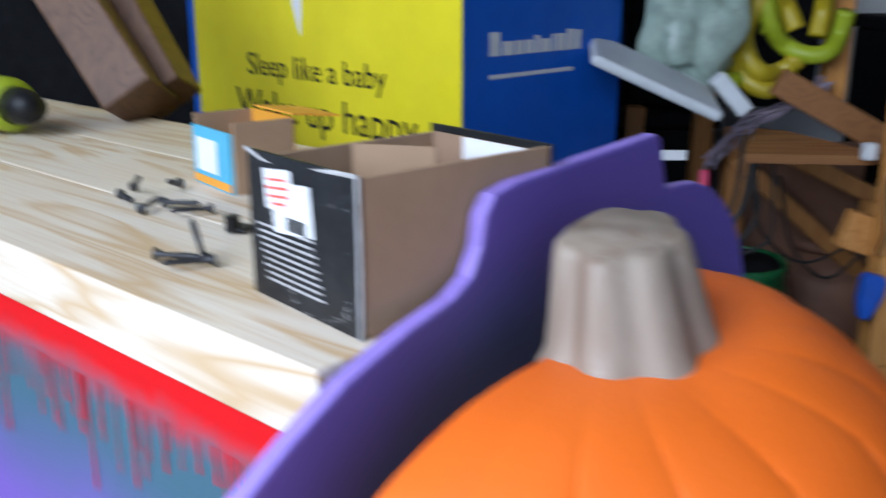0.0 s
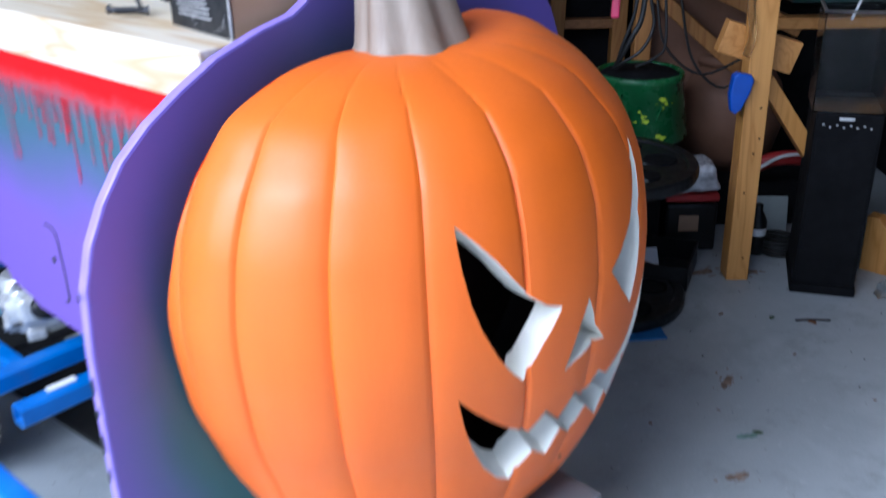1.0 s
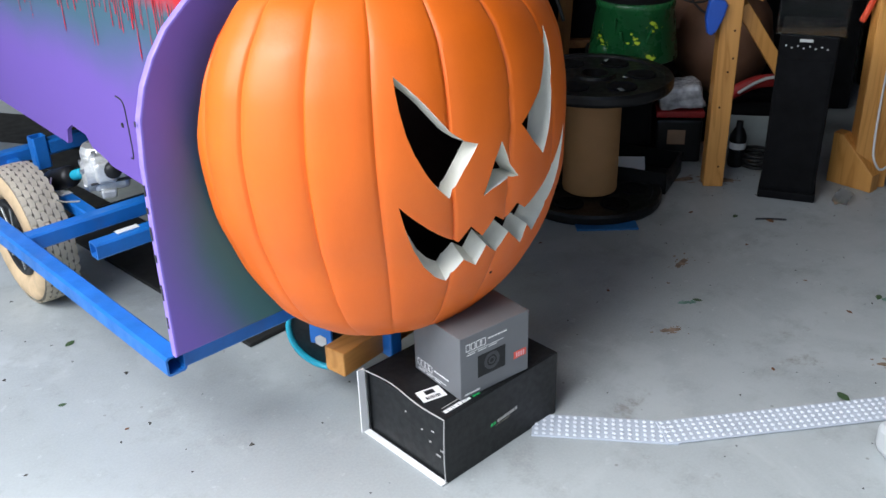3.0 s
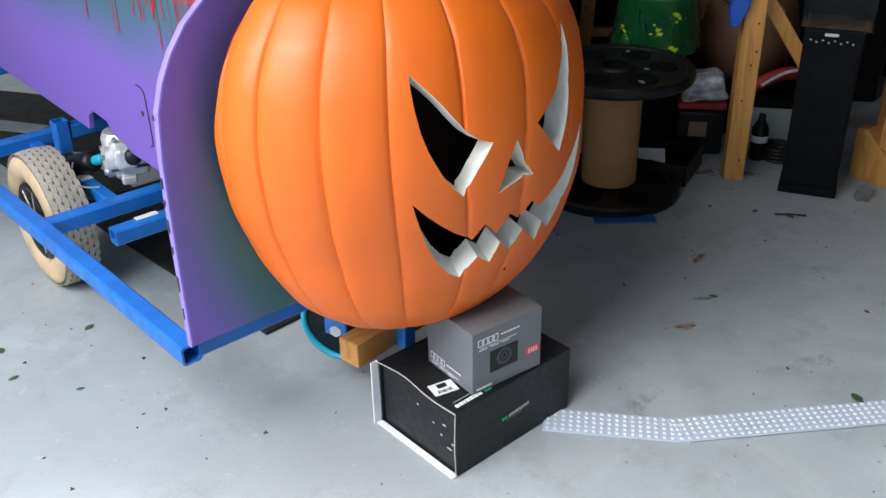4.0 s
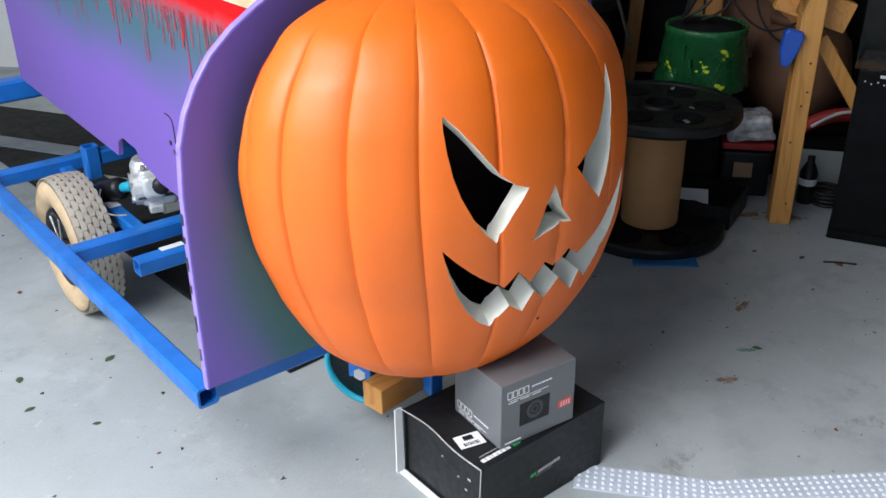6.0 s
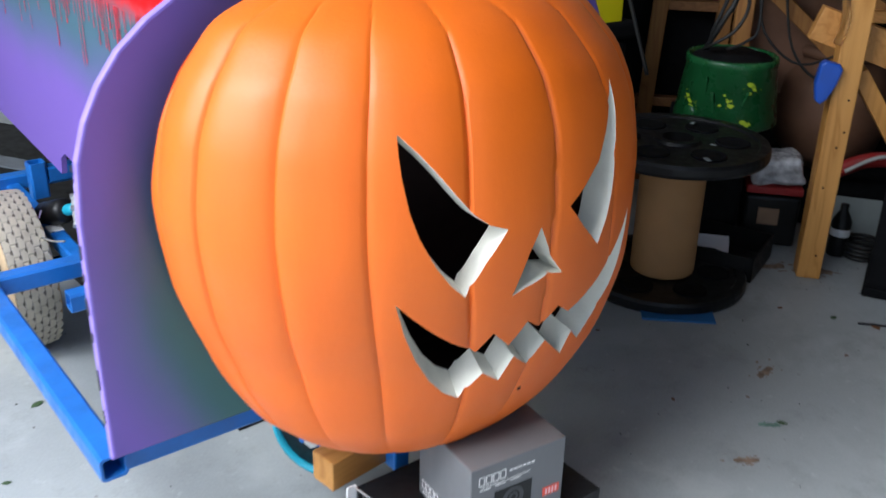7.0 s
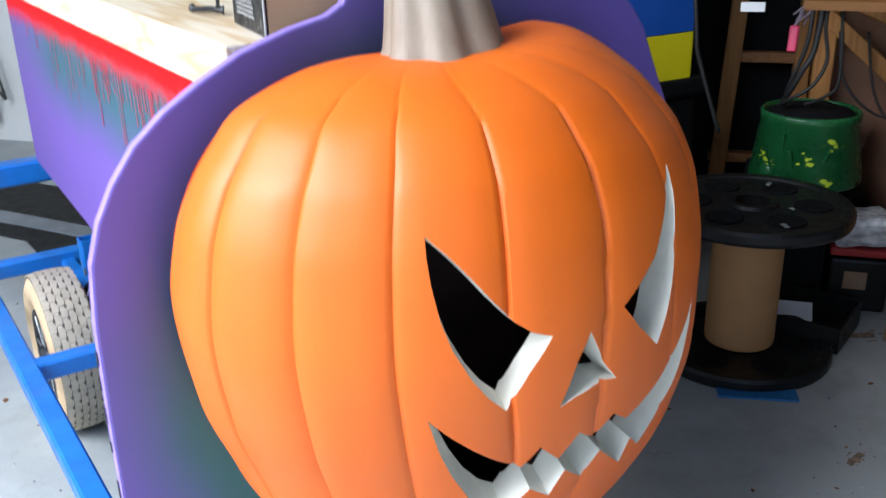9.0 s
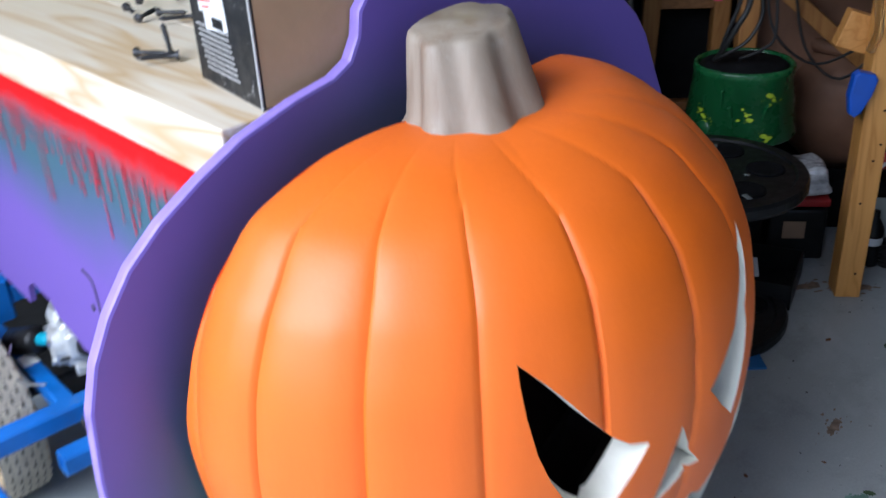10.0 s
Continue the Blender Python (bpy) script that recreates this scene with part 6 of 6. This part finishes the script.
for x, y, sz, yaw in ((0.588, 0.052, 0.030, -30), (0.797, 0.195, 0.034, 15), (0.766, -0.243, 0.030, -50), (1.19, 0.40, 0.06, -40), (1.13, 0.46, 0.05, -30)):
    smear(x, y, sz, yaw, SMEAR, "brown trodden leaf smear on the concrete floor")
smear(0.684, 0.092, 0.026, -35, GREEN_SMEAR, "pale green streak on the concrete floor", 8)
smear(0.967, -0.137, 0.030, -20, GREEN_SMEAR, "pale green streak on the concrete floor", 8)
leaf((0.955, -0.122), 20, 0.02, LEAF, "small green leaf on the concrete floor")
leaf((0.930, -0.172), -30, 0.028, DRY_LEAF, "dry brown leaf scrap on the concrete floor")
twig = obj("twig", tube([(1.070, 0.216, 0.003), (1.09, 0.196, 0.004), (1.114, 0.171, 0.003)], 0.0022, 6), DARK_STEEL, None, True)
tagged(twig, "thin dark twig lying on the concrete floor", "twig")
# crumbs and grit
bm = bmesh.new()
for k in range(420):
    x, y = (rnd.uniform(-0.9, 0.1), rnd.uniform(-0.3, 1.6)) if k % 3 == 0 else (rnd.uniform(0.3, 1.5), rnd.uniform(-0.45, 0.75)) if k % 3 == 1 else (1.28 + rnd.gauss(0, 0.10), 0.5 + rnd.gauss(0, 0.12))
    sz = rnd.uniform(0.0008, 0.0024) if k % 12 else rnd.uniform(0.0025, 0.005)
    c = Vector((x, y, sz * 0.3))
    a = rnd.uniform(0, 6.3)
    p = [bm.verts.new(c + Vector((math.cos(a + q * 2.1) * sz * rnd.uniform(0.6, 1.6), math.sin(a + q * 2.1) * sz * rnd.uniform(0.6, 1.4), -sz * 0.25))) for q in range(3)]
    tp = bm.verts.new(c + Vector((0, 0, sz * 0.5)))
    for q in range(3):
        bm.faces.new((p[q], p[(q + 1) % 3], tp))
    bm.faces.new(p[::-1])
grit = obj("floor_grit", bm, GRIT)
tagged(grit, "scattered dark crumbs and grit on the floor", "grit", kind="stuff")
pad_w = obj("white_case", block((0.16, 0.13, 0.05), (0, 0, 0.025), 0.012), WHITE)
pad_w.matrix_world = Matrix.Translation((0.590, -0.425, 0)) @ Matrix.Rotation(radians(-30), 4, "Z")
tagged(pad_w, "white plastic case on the floor beside the strip", "case")
wrap = obj("clear_wrapper", lump(15, (0.022, 0.016, 0.016), 0.6, 3), HAZY, None, True)
wrap.matrix_world = Matrix.Translation((1.285, 0.145, 0.014))
tagged(wrap, "crumpled clear wrapper on the floor", "wrapper")
